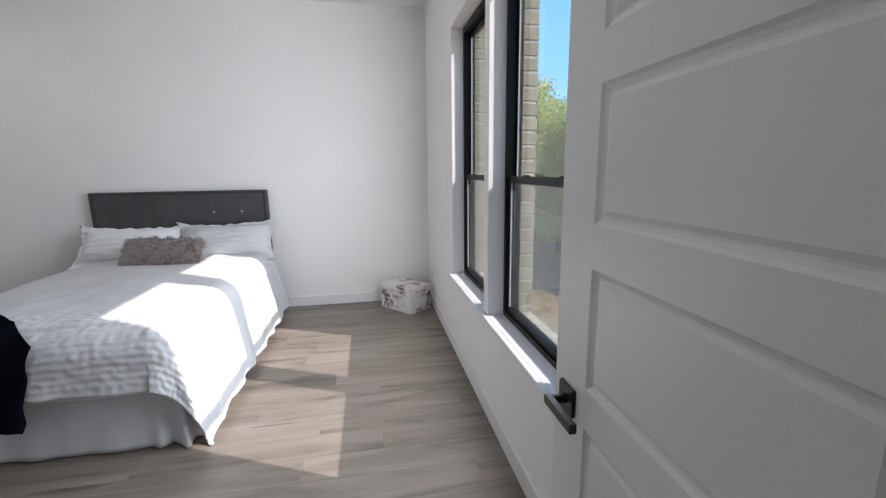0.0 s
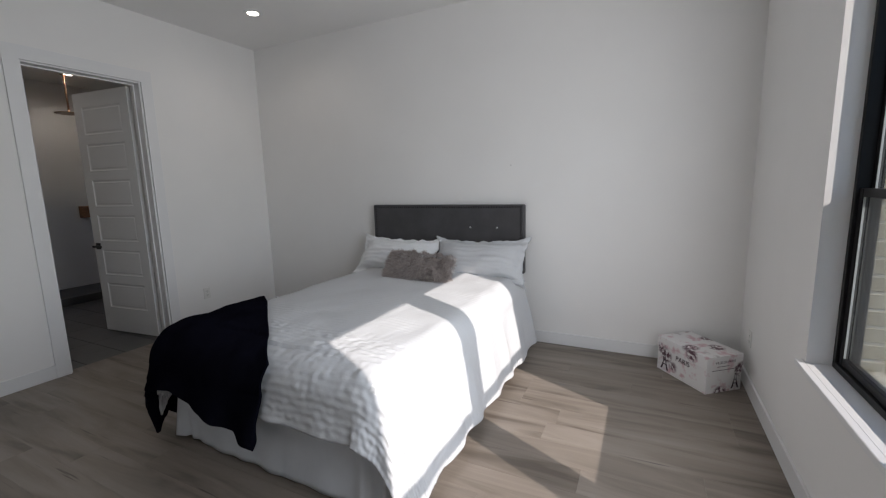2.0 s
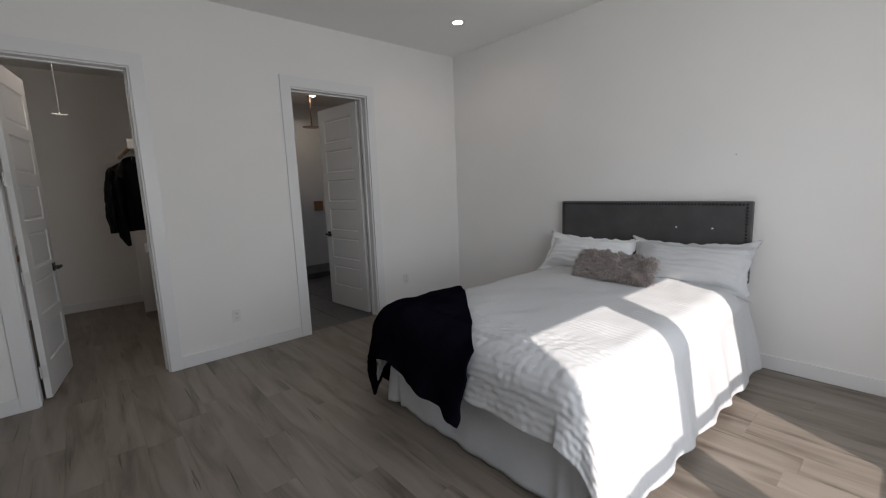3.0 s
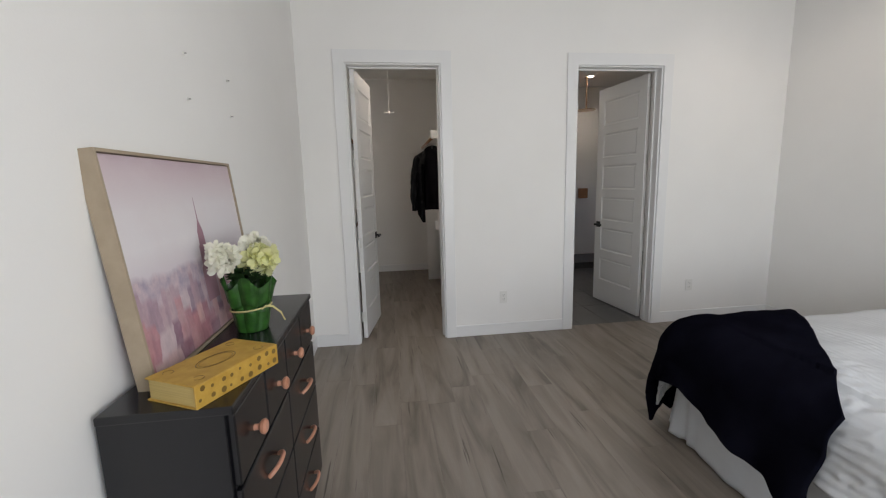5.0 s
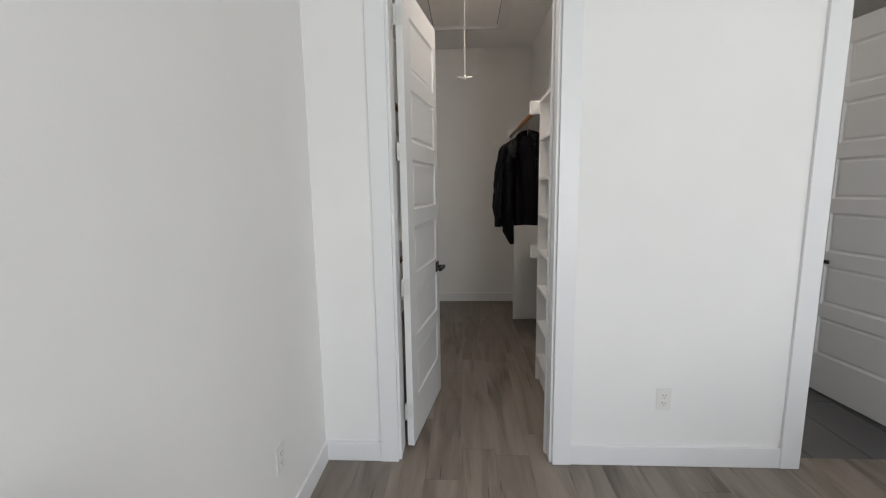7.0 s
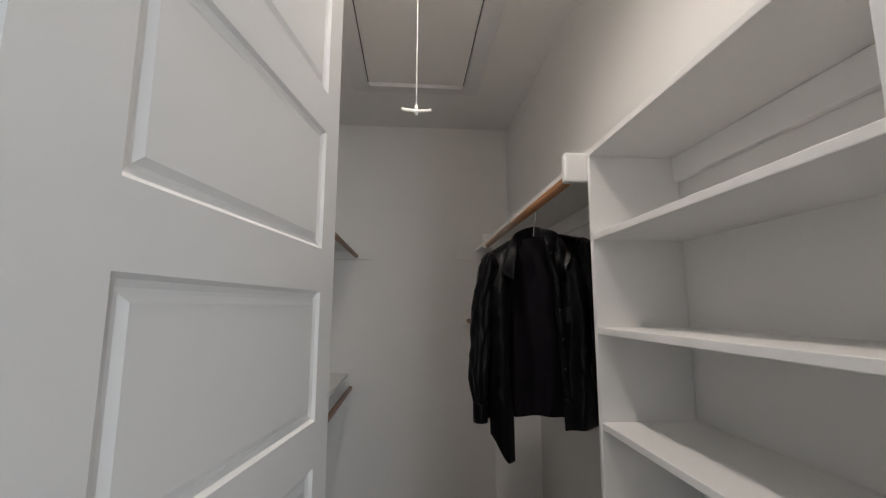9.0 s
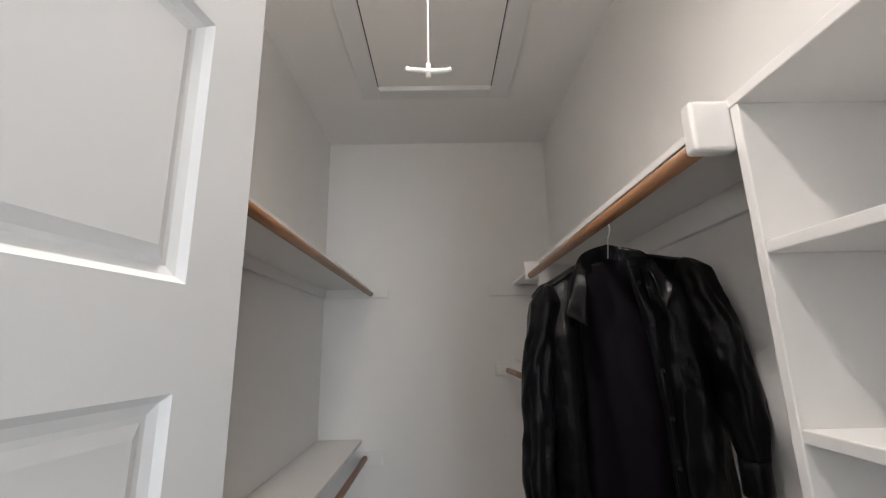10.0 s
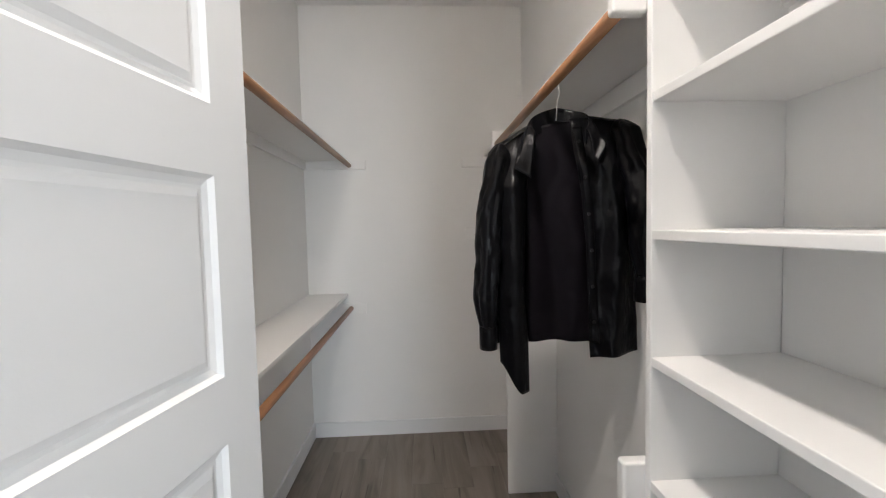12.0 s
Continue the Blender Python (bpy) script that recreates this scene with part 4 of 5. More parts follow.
def petal(name, colour):
    """Thin cloth petals that let some light through."""
    m = mat(name, colour, 0.7, 0, 0.2)
    n = Nodes(m)
    tr = n.t.nodes.new("ShaderNodeBsdfTranslucent")
    tr.inputs[0].default_value = (*colour, 1)
    mx = n.t.nodes.new("ShaderNodeMixShader")
    mx.inputs[0].default_value = 0.4
    n.link(n.b.outputs[0], mx.inputs[1])
    n.link(tr.outputs[0], mx.inputs[2])
    n.link(mx.outputs[0], n.t.nodes["Material Output"].inputs[0])
    return m


M_PETW, M_PETY = petal("white_petal", (0.93, 0.92, 0.82)), petal("yellow_petal", (0.86, 0.86, 0.50))
pot = thing("flower_pot", (-1.757, 0.507, DTOP), "potted white and yellow artificial hydrangeas in green wrap", "potted plant")


def wrap(a, b):
    t = a * math.tau
    r = 0.047 + 0.024 * b + 0.006 * max(0, b - 0.45) * 2
    fold = 0.004 + 0.014 * b
    r += fold * (abs(math.sin(t * 3.5 + 0.6)) - 0.5) + 0.007 * b * noise.noise(Vector((math.cos(t) * 3, math.sin(t) * 3, b * 3)))
    if 0.42 < b < 0.52:
        r -= 0.006
    z = 0.002 + b * 0.165 + 0.02 * b * b * math.sin(t * 5 + 1)
    return Vector((1.08 * r * math.cos(t), 1.08 * r * math.sin(t), 1.10 * z))


wr = part("wrap", sheet("wrap", wrap, 72, 18, M_WRAP), None, pot, "crinkled green foil wrap")
for p in wr.data.polygons:
    p.use_smooth = False
part("soil", lathe(bmesh.new(), ((0.042, 0.001), (0.055, 0.13), (0.001, 0.135)), 20), M_DARK, pot)
part("raffia_tie", tube(bmesh.new(), [(0.068 * math.cos(t), 0.068 * math.sin(t), 0.084 + 0.004 * math.sin(t)) for t in [k * math.tau / 30 for k in range(31)]], 0.003, 6, False), M_RAFFIA, pot, "raffia tie")
part("raffia_end", tube(bmesh.new(), [(0.040, 0.048, 0.082), (0.045, 0.062, 0.094), (0.040, 0.085, 0.090), (0.032, 0.108, 0.065), (0.026, 0.118, 0.035)], 0.0036, 6), M_RAFFIA, pot)
rng = random.Random(11)


PETAL = ((0.30, 0.30), (0.62, 0.50), (0.92, 0.44), (1.08, 0.20), (1.04, -0.02), (1.08, -0.22), (0.92, -0.44), (0.62, -0.50), (0.30, -0.30))


def bloom(centre, radius, count, material, label):
    """A loose head of cupped four-petalled florets with gaps between them."""
    vs, fs = [], []
    lump = rng.uniform(0, 50)
    for k in range(count):
        d = Vector((rng.gauss(0, 1), rng.gauss(0, 1), rng.gauss(0.3, 0.9))).normalized()
        c = Vector(centre) + d * radius * (0.80 + 0.35 * noise.noise(d * 1.6 + Vector((lump, 0, 0))) + rng.uniform(-0.10, 0.14))
        d = (d + Vector((rng.gauss(0, 0.35), rng.gauss(0, 0.35), rng.gauss(0.1, 0.35)))).normalized()
        e1 = Matrix.Rotation(rng.uniform(0, 6.28), 3, d) @ d.orthogonal().normalized()
        cup = rng.uniform(0.15, 0.75)
        s = rng.uniform(0.020, 0.029)
        for q in range(4):
            e = Matrix.Rotation(q * math.pi / 2 + rng.uniform(-0.2, 0.2), 3, d) @ e1
            f = d.cross(e)
            o = len(vs)
            vs += [c + e * s * 0.62 + d * s * cup * 0.22, c - d * 0.004]
            vs += [c + e * s * u + f * s * w + d * s * (cup * u * u * 0.9 + rng.uniform(-0.04, 0.04)) for u, w in PETAL]
            fs += [(o, o + 1 + k2, o + 1 + (k2 + 1) % (len(PETAL) + 1)) for k2 in range(len(PETAL) + 1)]
    me = mesh("bloom", vs, fs, True)
    me.materials.append(material)
    return part("bloom", me, None, pot, label)


bloom((0.090, -0.045, 0.272), 0.038, 62, M_PETW, "white flower head")
bloom((-0.005, 0.045, 0.252), 0.048, 80, M_PETY, "pale yellow flower head")
bloom((-0.040, 0.012, 0.288), 0.042, 60, M_PETW, "cream flower head")
vs, fs = [], []
for k in range(44):
    t, up = rng.uniform(0, 6.28), rng.uniform(0.25, 0.9)
    d = Vector((math.cos(t), math.sin(t), up)).normalized()
    s = Vector((-math.sin(t), math.cos(t), 0))
    c, ln = Vector((0.0, 0.0, rng.uniform(0.165, 0.21))), rng.uniform(0.07, 0.105)
    o = len(vs)
    vs += [c + d * 0.02, c + d * ln * 0.55 + s * 0.022 + Vector((0, 0, 0.008)), c + d * ln - Vector((0, 0, 0.012)), c + d * ln * 0.55 - s * 0.022 + Vector((0, 0, 0.008))]
    fs += [(o, o + 1, o + 2), (o, o + 2, o + 3)]
me = mesh("leaves", vs, fs)
me.materials.append(M_LEAF)
tagged(part("leaves", me, None, pot, "dark green leaves"), kind="stuff")


# ---- small things on the walls ----
M_SCREW = mat("grey_steel", (0.38, 0.37, 0.36), 0.4, 0.4)
def outlet(at, turn, label="white duplex wall outlet"):
    o = thing("wall_outlet", at, label, "outlet", turn, group="wall outlets")
    part("cover_plate", boxed((-0.036, -0.006, -0.058), (0.036, 0, 0.058), 0.002), M_PLASTIC, o)
    for z in (0.02, -0.02):
        r = part("receptacle", boxed((-0.017, -0.0085, z - 0.015), (0.017, -0.006, z + 0.015), 0.001), M_PLASTIC, o)
        bm = bmesh.new()
        for x in (-0.007, 0.007):
            box(bm, (x - 0.0012, -0.0088, z - 0.002), (x + 0.0012, -0.0083, z + 0.008))
        box(bm, (-0.002, -0.0088, z - 0.011), (0.002, -0.0083, z - 0.007))
        part("slot", bm, M_DARK, r)


outlet((WX, 2.056, 0.362), 90)
outlet((WX, 3.970, 0.370), 90)
outlet((-3.44, SY, 0.372), 180)
outlet((EX, 4.55, 0.355), -90)
for x, z in ((-1.921, 1.924), (-1.915, 1.767), (-2.337, 1.925), (-2.340, 1.770)):
    s = thing("wall_anchor", (x, SY, z), "small white plastic wall anchor with a screw", "wall anchor", 180, group="wall anchors")
    part("collar", tube(bmesh.new(), [(0, 0, 0), (0, -0.004, 0)], 0.006, 10), M_PLASTIC, s)
    part("screw", tube(bmesh.new(), [(0, 0, 0), (0, -0.012, 0.001)], 0.0024, 8), M_SCREW, s, "grey steel screw")
s = thing("nail_hole", (-0.878, NY, 1.610), "tiny dark nail hole in the painted wall", "nail hole")
part("hole", tube(bmesh.new(), [(0, 0.0, 0), (0, -0.0015, 0)], 0.0035, 8), M_DARK, s)


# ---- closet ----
M_SHADOW = mat("gap_shade", (0.01, 0.01, 0.01), 0.8)
TX = -4.955            # outer face of the shelf tower's side
tw = thing("shelf_tower", (TX, CNY, 0), "white painted closet shelf tower, all shelves empty", "shelving")


def at_tower(name, a, b, label="", bevel=0.002):
    bm = boxed(a, b, bevel)
    bmesh.ops.translate(bm, vec=-Vector((TX, CNY, 0)), verts=bm.verts)
    return part(name, bm, M_SHELF, tw, label)


at_tower("side_panel", (TX, 1.585, 0.0), (TX + 0.019, CNY - 0.001, 2.0))
at_tower("top_shelf", (TX, 1.583, 2.0), (WBX - 0.001, CNY - 0.001, 2.019))
for z in (1.765, 1.497, 1.242, 0.985, 0.722, 0.458, 0.195):
    at_tower("shelf", (TX + 0.0195, 1.586, z - 0.019), (WBX - 0.001, CNY - 0.001, z))
at_tower("wall_cleat", (TX + 0.02, CNY - 0.02, 1.925), (WBX - 0.001, CNY - 0.001, 1.9995))
at_tower("kick_board", (TX + 0.0195, 1.61, 0.0), (WBX - 0.001, 1.625, 0.1755))


def rod_block(x, x1, y, z, label="white painted rod support block"):
    s = thing("rod_support", (x, y, z), label, "rod support", group="closet rod supports")
    part("block", boxed((0, -0.036, -0.046), (x1 - x, 0.036, 0.046), 0.007, 3), M_SHELF, s)
    return s


rod_block(-4.986, TX - 0.0005, 1.554, 1.972)
rod_block(-4.986, TX - 0.0005, 1.575, 0.966)
rod_block(-6.378, -6.352, 1.548, 1.966)


def rod(a, b, r, label):
    d = thing("closet_rod", a, label, "closet rod", group="wooden closet rods")
    part("bar", tube(bmesh.new(), [Vector((0, 0, 0)), Vector(b) - Vector(a)], r, 20), M_ROD, d, smooth=True)


rod((-6.354, 1.540, 1.942), (-4.985, 1.540, 1.942), 0.0165, "round stained wooden closet rod")
rod((-7.105, 0.628, 1.952), (WBX - 0.001, 0.628, 1.952), 0.0165, "round stained wooden closet rod")
rod((-7.105, 0.612, 0.942), (WBX - 0.001, 0.612, 0.942), 0.0165, "round stained wooden closet rod")
rod((-7.105, 1.520, 1.445), (-6.401, 1.520, 1.445), 0.0165, "short round stained wooden closet rod")


def shelf(x0, x1, y0, y1, z, label):
    d = thing("wall_shelf", (x0, y0, z), label, "shelf", group="closet wall shelves")
    part("board", boxed((0, 0, -0.019), (x1 - x0, y1 - y0, 0), 0.002), M_SHELF, d)
    return d


def cleat(d, a, b):
    bm = boxed(a, b, 0.002)
    bmesh.ops.translate(bm, vec=-d.matrix_world.translation, verts=bm.verts)
    part("cleat", bm, M_WALL, d, "white wall cleat")


s = shelf(-7.129, WBX - 0.001, SY + 0.001, 0.602, 2.004, "long white painted closet shelf above a rod")
cleat(s, (-7.129, SY + 0.021, 1.925), (-7.109, 0.744, 1.9845))
cleat(s, (-7.108, SY + 0.001, 1.925), (WBX - 0.001, SY + 0.02, 1.9845))
s = shelf(-7.129, WBX - 0.001, SY + 0.001, 0.588, 1.046, "long white painted closet shelf above a rod")
cleat(s, (-7.129, SY + 0.021, 0.900), (-7.109, 0.716, 0.978))
cleat(s, (-7.108, SY + 0.001, 0.965), (WBX - 0.001, SY + 0.02, 1.0265))
s = shelf(-7.129, TX - 0.001, 1.583, CNY - 0.001, 2.019, "long white painted closet shelf above a rod")
cleat(s, (-7.129, 1.418, 1.928), (-7.109, CNY - 0.022, 1.9995))
cleat(s, (-7.108, CNY - 0.021, 1.925), (TX - 0.001, CNY - 0.001, 1.9995))
s = shelf(-7.129, -6.401, 1.583, CNY - 0.001, 1.515, "short white painted closet shelf above a rod")
cleat(s, (-7.129, 1.440, 1.415), (-7.109, CNY - 0.022, 1.4955))
pn = thing("partition", (-6.40, CNY, 0), "white painted upright closet partition panel", "partition")
bm = boxed((0, -0.281, 0), (0.019, -0.001, 1.9995), 0.002)
part("panel", bm, M_SHELF, pn)

# attic hatch in the closet ceiling, with its cord
ha = thing("attic_hatch", (-5.79, 1.08, CEIL), "white attic ladder hatch with flat trim", "hatch", kind="structure")
hx, hy, tr = 0.64, 0.323, 0.105
for a, b in (((-hx - tr, -hy - tr), (hx + tr, -hy)), ((-hx - tr, hy), (hx + tr, hy + tr)), ((-hx - tr, -hy), (-hx, hy)), ((hx, -hy), (hx + tr, hy))):
    part("trim_board", boxed((*a, -0.016), (*b, -0.0005), 0.003), M_TRIM, ha)
# black sheet whose rim draws the shade in the gap round the panel
part("gap", boxed((-hx, -hy, -0.003), (hx, hy, -0.0005), 0), M_SHADOW, ha)
part("hatch_panel", boxed((-hx + 0.006, -hy + 0.006, -0.010), (hx - 0.006, hy - 0.006, -0.0035), 0.001), M_CEIL, ha)
part("lip", boxed((-hx + 0.001, -hy + 0.012, -0.040), (-hx + 0.018, hy - 0.012, -0.0105), 0.003), M_TRIM, ha)
pc = thing("pull_cord", (-5.172, 1.072, 2.24), "white attic pull cord with a plastic T handle", "pull cord")
part("cord", tube(bmesh.new(), [(0, 0, 0.012), (0.001, 0.001, 0.4), (0, 0, CEIL - 2.24 - 0.010)], 0.0022, 8), M_PLASTIC, pc)
part("t_handle", tube(tube(bmesh.new(), [(0.004, -0.052, 0.004), (0.002, -0.045, 0.0), (0, 0, -0.004), (-0.002, 0.045, 0.0), (-0.003, 0.052, 0.005)], 0.006, 8, True, [0.0055, 0.006, 0.0075, 0.006, 0.005]), [(0, 0, 0.016), (0, 0, -0.018)], 0.006, 8), M_PLASTIC, pc, smooth=True)


# ---- shirt on its hanger ----
SHX = -5.50
sh = thing("shirt", (SHX, 1.552, 1.966), "black satin button-up shirt on a wire hanger", "shirt", 0)
sh.matrix_world = pose(SHX, 1.580, 1.966, 0, 0, 90 - 9) @ Matrix.Diagonal((1.01, 1.0, 1.022, 1))
# own axes: x towards the wall, -y towards the door, z up; the rod's top is the origin
part("hanger_hook", tube(bmesh.new(), [(-0.006 + 0.016 * math.cos(t), 0, -0.013 + 0.019 * math.sin(t)) for t in [math.pi * (1.15 - k / 9) for k in range(10)]] + [(0.011, 0, -0.03), (0.004, 0.004, -0.052), (0.004, 0.03, -0.105)], 0.0018, 6), M_NICKEL, sh, "bent wire hook")
part("hanger_bar", tube(bmesh.new(), [(-0.19, 0.05, -0.205), (0.004, 0.05, -0.125), (0.20, 0.05, -0.150)], 0.002, 6), M_CHROME, sh)


def along(t, knots):
    """A smooth value between knots (t, value)."""
    for (ta, va), (tb, vb) in zip(knots, knots[1:]):
        if t <= tb:
            k = max(0.0, (t - ta) / (tb - ta))
            k = 0.5 * k + 0.5 * k * k * (3 - 2 * k)
            return va + (vb - va) * k
    return knots[-1][1]


def top_z(x):
    return along(x, ((-0.225, -0.215), (-0.195, -0.185), (-0.085, -0.128), (0.0, -0.112), (0.10, -0.108), (0.19, -0.122), (0.235, -0.160)))


def folds(x, z, s):
    f = min(1.0, max(0.0, (-0.15 - z) / 0.3))
    return f * (0.012 * math.sin(x * 52 + s + 2.2 * noise.noise(Vector((x * 5, z * 1.8, s)))) + 0.014 * noise.noise(Vector((x * 9, z * 2.0, s + 3))) + 0.003 * noise.noise(Vector((x * 26, z * 9, s)))) + 0.016 * (0.22 - abs(noise.noise(Vector((x * 11 + z * 5, z * 9 - x * 4, s + 7)))))


def back(a, b):
    x = -0.215 + 0.44 * a
    z0 = top_z(x)
    z = z0 + (-0.846 - z0) * b
    return Vector((x, 0.030 + 0.02 * b + folds(x, z, 2.0) * 0.8, z + 0.006 * math.cos(x * 14) * b))


def front_w(a, b):
    """The front half towards the middle of the closet: it hangs open, with a long tail."""
    x_in = along(b, ((0, -0.080), (0.3, -0.104), (0.62, -0.112), (0.80, -0.100), (1, -0.098)))
    x_out = -0.212 + 0.020 * b
    x = x_out + (x_in - x_out) * a
    z0 = top_z(-0.215 + 0.13 * a)
    z1 = -0.895 - along(a, ((0, 0), (0.72, 0.098), (1, 0.096)))
    z = z0 + (z1 - z0) * b
    bulge = -0.050 * min(1, b * 5) * math.sin(math.pi * min(1, 0.12 + a * 0.80)) ** 0.6
    return Vector((x, bulge + folds(x, z, 5.0) * (0.9 - 0.4 * b), z))


def front_e(a, b):
    """The front half next to the wall."""
    x_in = along(b, ((0, 0.040), (0.42, 0.078), (0.55, 0.086), (1, 0.098)))
    x_out = along(b, ((0, 0.228), (0.4, 0.232), (1, 0.248)))
    x = x_in + (x_out - x_in) * a
    z0 = top_z(0.05 + 0.18 * a)
    z1 = -0.876 + 0.024 * a
    z = z0 + (z1 - z0) * b
    bulge = -0.050 * min(1, b * 5) * math.sin(math.pi * min(1, 0.12 + (1 - a) * 0.80)) ** 0.6
    return Vector((x, bulge + folds(x, z, 8.0), z))


def sleeve(side, p0, p1, p2):
    """A gathered sleeve with a rounded head, narrowing into its cuff."""
    p0, p1, p2 = Vector(p0), Vector(p1), Vector(p2)

    def f(a, b):
        t = a * math.tau
        c = p0.lerp(p1, b).lerp(p1.lerp(p2, b), b)
        r = 0.046 * min(1.0, b / 0.10 + 0.02) ** 0.55 * (1 + 0.12 * math.sin(math.pi * b))
        if b > 0.86:
            r -= 0.016 * (b - 0.86) / 0.14
        r *= 1 + 0.10 * math.sin(6 * t + 3 * noise.noise(Vector((0, side, b * 3)))) * (0.35 + 0.65 * abs(2 * b - 1)) + 0.14 * noise.noise(Vector((math.cos(t) * 1.3, math.sin(t) * 1.3, b * 4 + side))) + 0.17 * (0.2 - abs(noise.noise(Vector((math.cos(t) * 1.8 + b * 2, math.sin(t) * 1.8, b * 8 + side * 3))))) * min(1.0, b * 5)
        return c + Vector((r * 0.86 * math.cos(t), r * 1.1 * math.sin(t), 0))
    return f


def cuff(p):
    def f(a, b):
        t = a * math.tau
        return Vector(p) + Vector((0.029 * math.cos(t), 0.036 * math.sin(t), 0.004 - 0.076 * b))
    return f


def neck(t):
    return Vector((0.008 + 0.090 * math.sin(t * 2.05), -0.004 + 0.050 * math.cos(t * 2.05), -0.062 - 0.038 * abs(t) - 0.050 * t * t))


def collar(a, b):
    """A wide turned-down collar; its long point lies on the open front."""
    t = (a - 0.5) * 2
    n = neck(t)
    x = along(t, ((-1, -0.088), (-0.80, -0.140), (-0.45, -0.118), (0, 0.006), (0.45, 0.118), (0.82, 0.142), (1, 0.112)))
    y = along(t, ((-1, -0.070), (-0.80, -0.066), (-0.45, -0.012), (0, 0.062), (0.45, -0.008), (0.82, -0.062), (1, -0.070)))
    z = along(t, ((-1, -0.300), (-0.80, -0.268), (-0.45, -0.165), (0, -0.130), (0.45, -0.128), (0.82, -0.205), (1, -0.268)))
    p = n.lerp(Vector((x, y, z)), b)
    return p + Vector((0, -0.010 * abs(t), 0.010)) * math.sin(math.pi * min(1, b * 1.4 + 0.05))


def cloth_part(name, f, nu, nv, material, label=""):
    ob = part(name, sheet(name, f, nu, nv, material), None, sh, label)
    solid(ob, 0.0016, 0)
    return ob


cloth_part("back_panel", back, 60, 70, M_LINING)
for xa, xb in ((-0.222, -0.085), (0.100, 0.233)):
    cloth_part("yoke", lambda a, b, xa=xa, xb=xb: Vector((xa + (xb - xa) * a, 0.036 - 0.050 * b, top_z(xa + (xb - xa) * a) + 0.012 * math.sin(math.pi * b) - 0.010 * b)), 16, 10, M_SATIN)
cloth_part("front_panel", front_w, 36, 80, M_SATIN)
cloth_part("front_panel", front_e, 36, 80, M_SATIN)
for sd, p0, p1, p2 in ((-1, (-0.178, 0.0, -0.178), (-0.236, -0.01, -0.45), (-0.231, -0.03, -0.775)), (1, (0.196, 0.0, -0.118), (0.258, -0.05, -0.30), (0.236, -0.115, -0.605))):
    cloth_part("sleeve", sleeve(sd, p0, p1, p2), 48, 70, M_SATIN)
    cloth_part("cuff", cuff(p2), 24, 4, M_SATIN)
cloth_part("collar", collar, 56, 12, M_SATIN)
cloth_part("collar_stand", lambda a, b: neck((a - 0.5) * 2) * 0.985 + Vector((0, 0, -0.050 * b - 0.002)), 40, 3, M_SATIN)
cloth_part("placket", lambda a, b: front_e(0.03 + 0.15 * a, 0.04 + 0.9 * b) + Vector((0, -0.004, 0)), 4, 80, M_SATIN)
for k in range(6):
    p = front_e(0.10, 0.10 + k * 0.15) + Vector((0, -0.0065, 0))
    part("button", tube(bmesh.new(), [p, p + Vector((0, -0.003, 0))], 0.0055, 10), M_BLACK, sh, "shiny black button")


# ---- bathroom seen through its door ----
M_TILE = paint("dark_grey_tile", (0.10, 0.098, 0.10), 0.45, 0.05, 0.15)


cu = thing("shower_curb", (-6.62, 4.0, 0), "dark grey tiled shower curb and raised base", "shower base")
part("curb", boxed((-0.06, -2.0, 0), (0.06, 2.05, 0.10), 0.004), M_TILE, cu)
part("base", boxed((-0.979, -2.0, 0), (-0.0605, 2.05, 0.045), 0.002), M_TILE, cu)
nc = thing("wall_box", (-7.6, 4.585, 1.18), "small dark brown wooden box fixed to the shower wall", "wall fixture")
part("box_body", boxed((0, -0.085, -0.09), (0.05, 0.085, 0.09), 0.008), M_ROD, nc)
gs = thing("shower_head", (-6.90, 4.27, CEIL), "flat bronze rain shower head on a ceiling arm", "shower head")
M_BRONZE = mat("brushed_bronze", (0.30, 0.19, 0.12), 0.35, 0.8)
part("ceiling_rose", lathe(bmesh.new(), ((0.035, -0.012), (0.035, 0.0)), 20), M_BRONZE, gs)
part("arm", tube(bmesh.new(), [(0, 0, -0.005), (0, 0, -0.50)], 0.012, 10), M_BRONZE, gs)
part("head", lathe(bmesh.new(), ((0.02, -0.515), (0.15, -0.513), (0.152, -0.505), (0.03, -0.495), (0.012, -0.47)), 32), M_BRONZE, gs, "flat round head")
bwn = thing("window_3", (-5.75, 6.10, 1.9), "small black-framed bathroom window", "window", kind="structure")
for a, b in (((-0.45, 0, -0.4), (-0.41, 0.06, 0.4)), ((0.41, 0, -0.4), (0.45, 0.06, 0.4)), ((-0.41, 0, -0.4), (0.41, 0.06, -0.36)), ((-0.41, 0, 0.36), (0.41, 0.06, 0.4))):
    part("window_frame", boxed(a, b, 0.003), M_WINFRAME, bwn)
gp = part("pane", boxed((-0.41, 0.028, -0.36), (0.41, 0.034, 0.36), 0), M_GLASS, bwn)
gp.visible_shadow = False


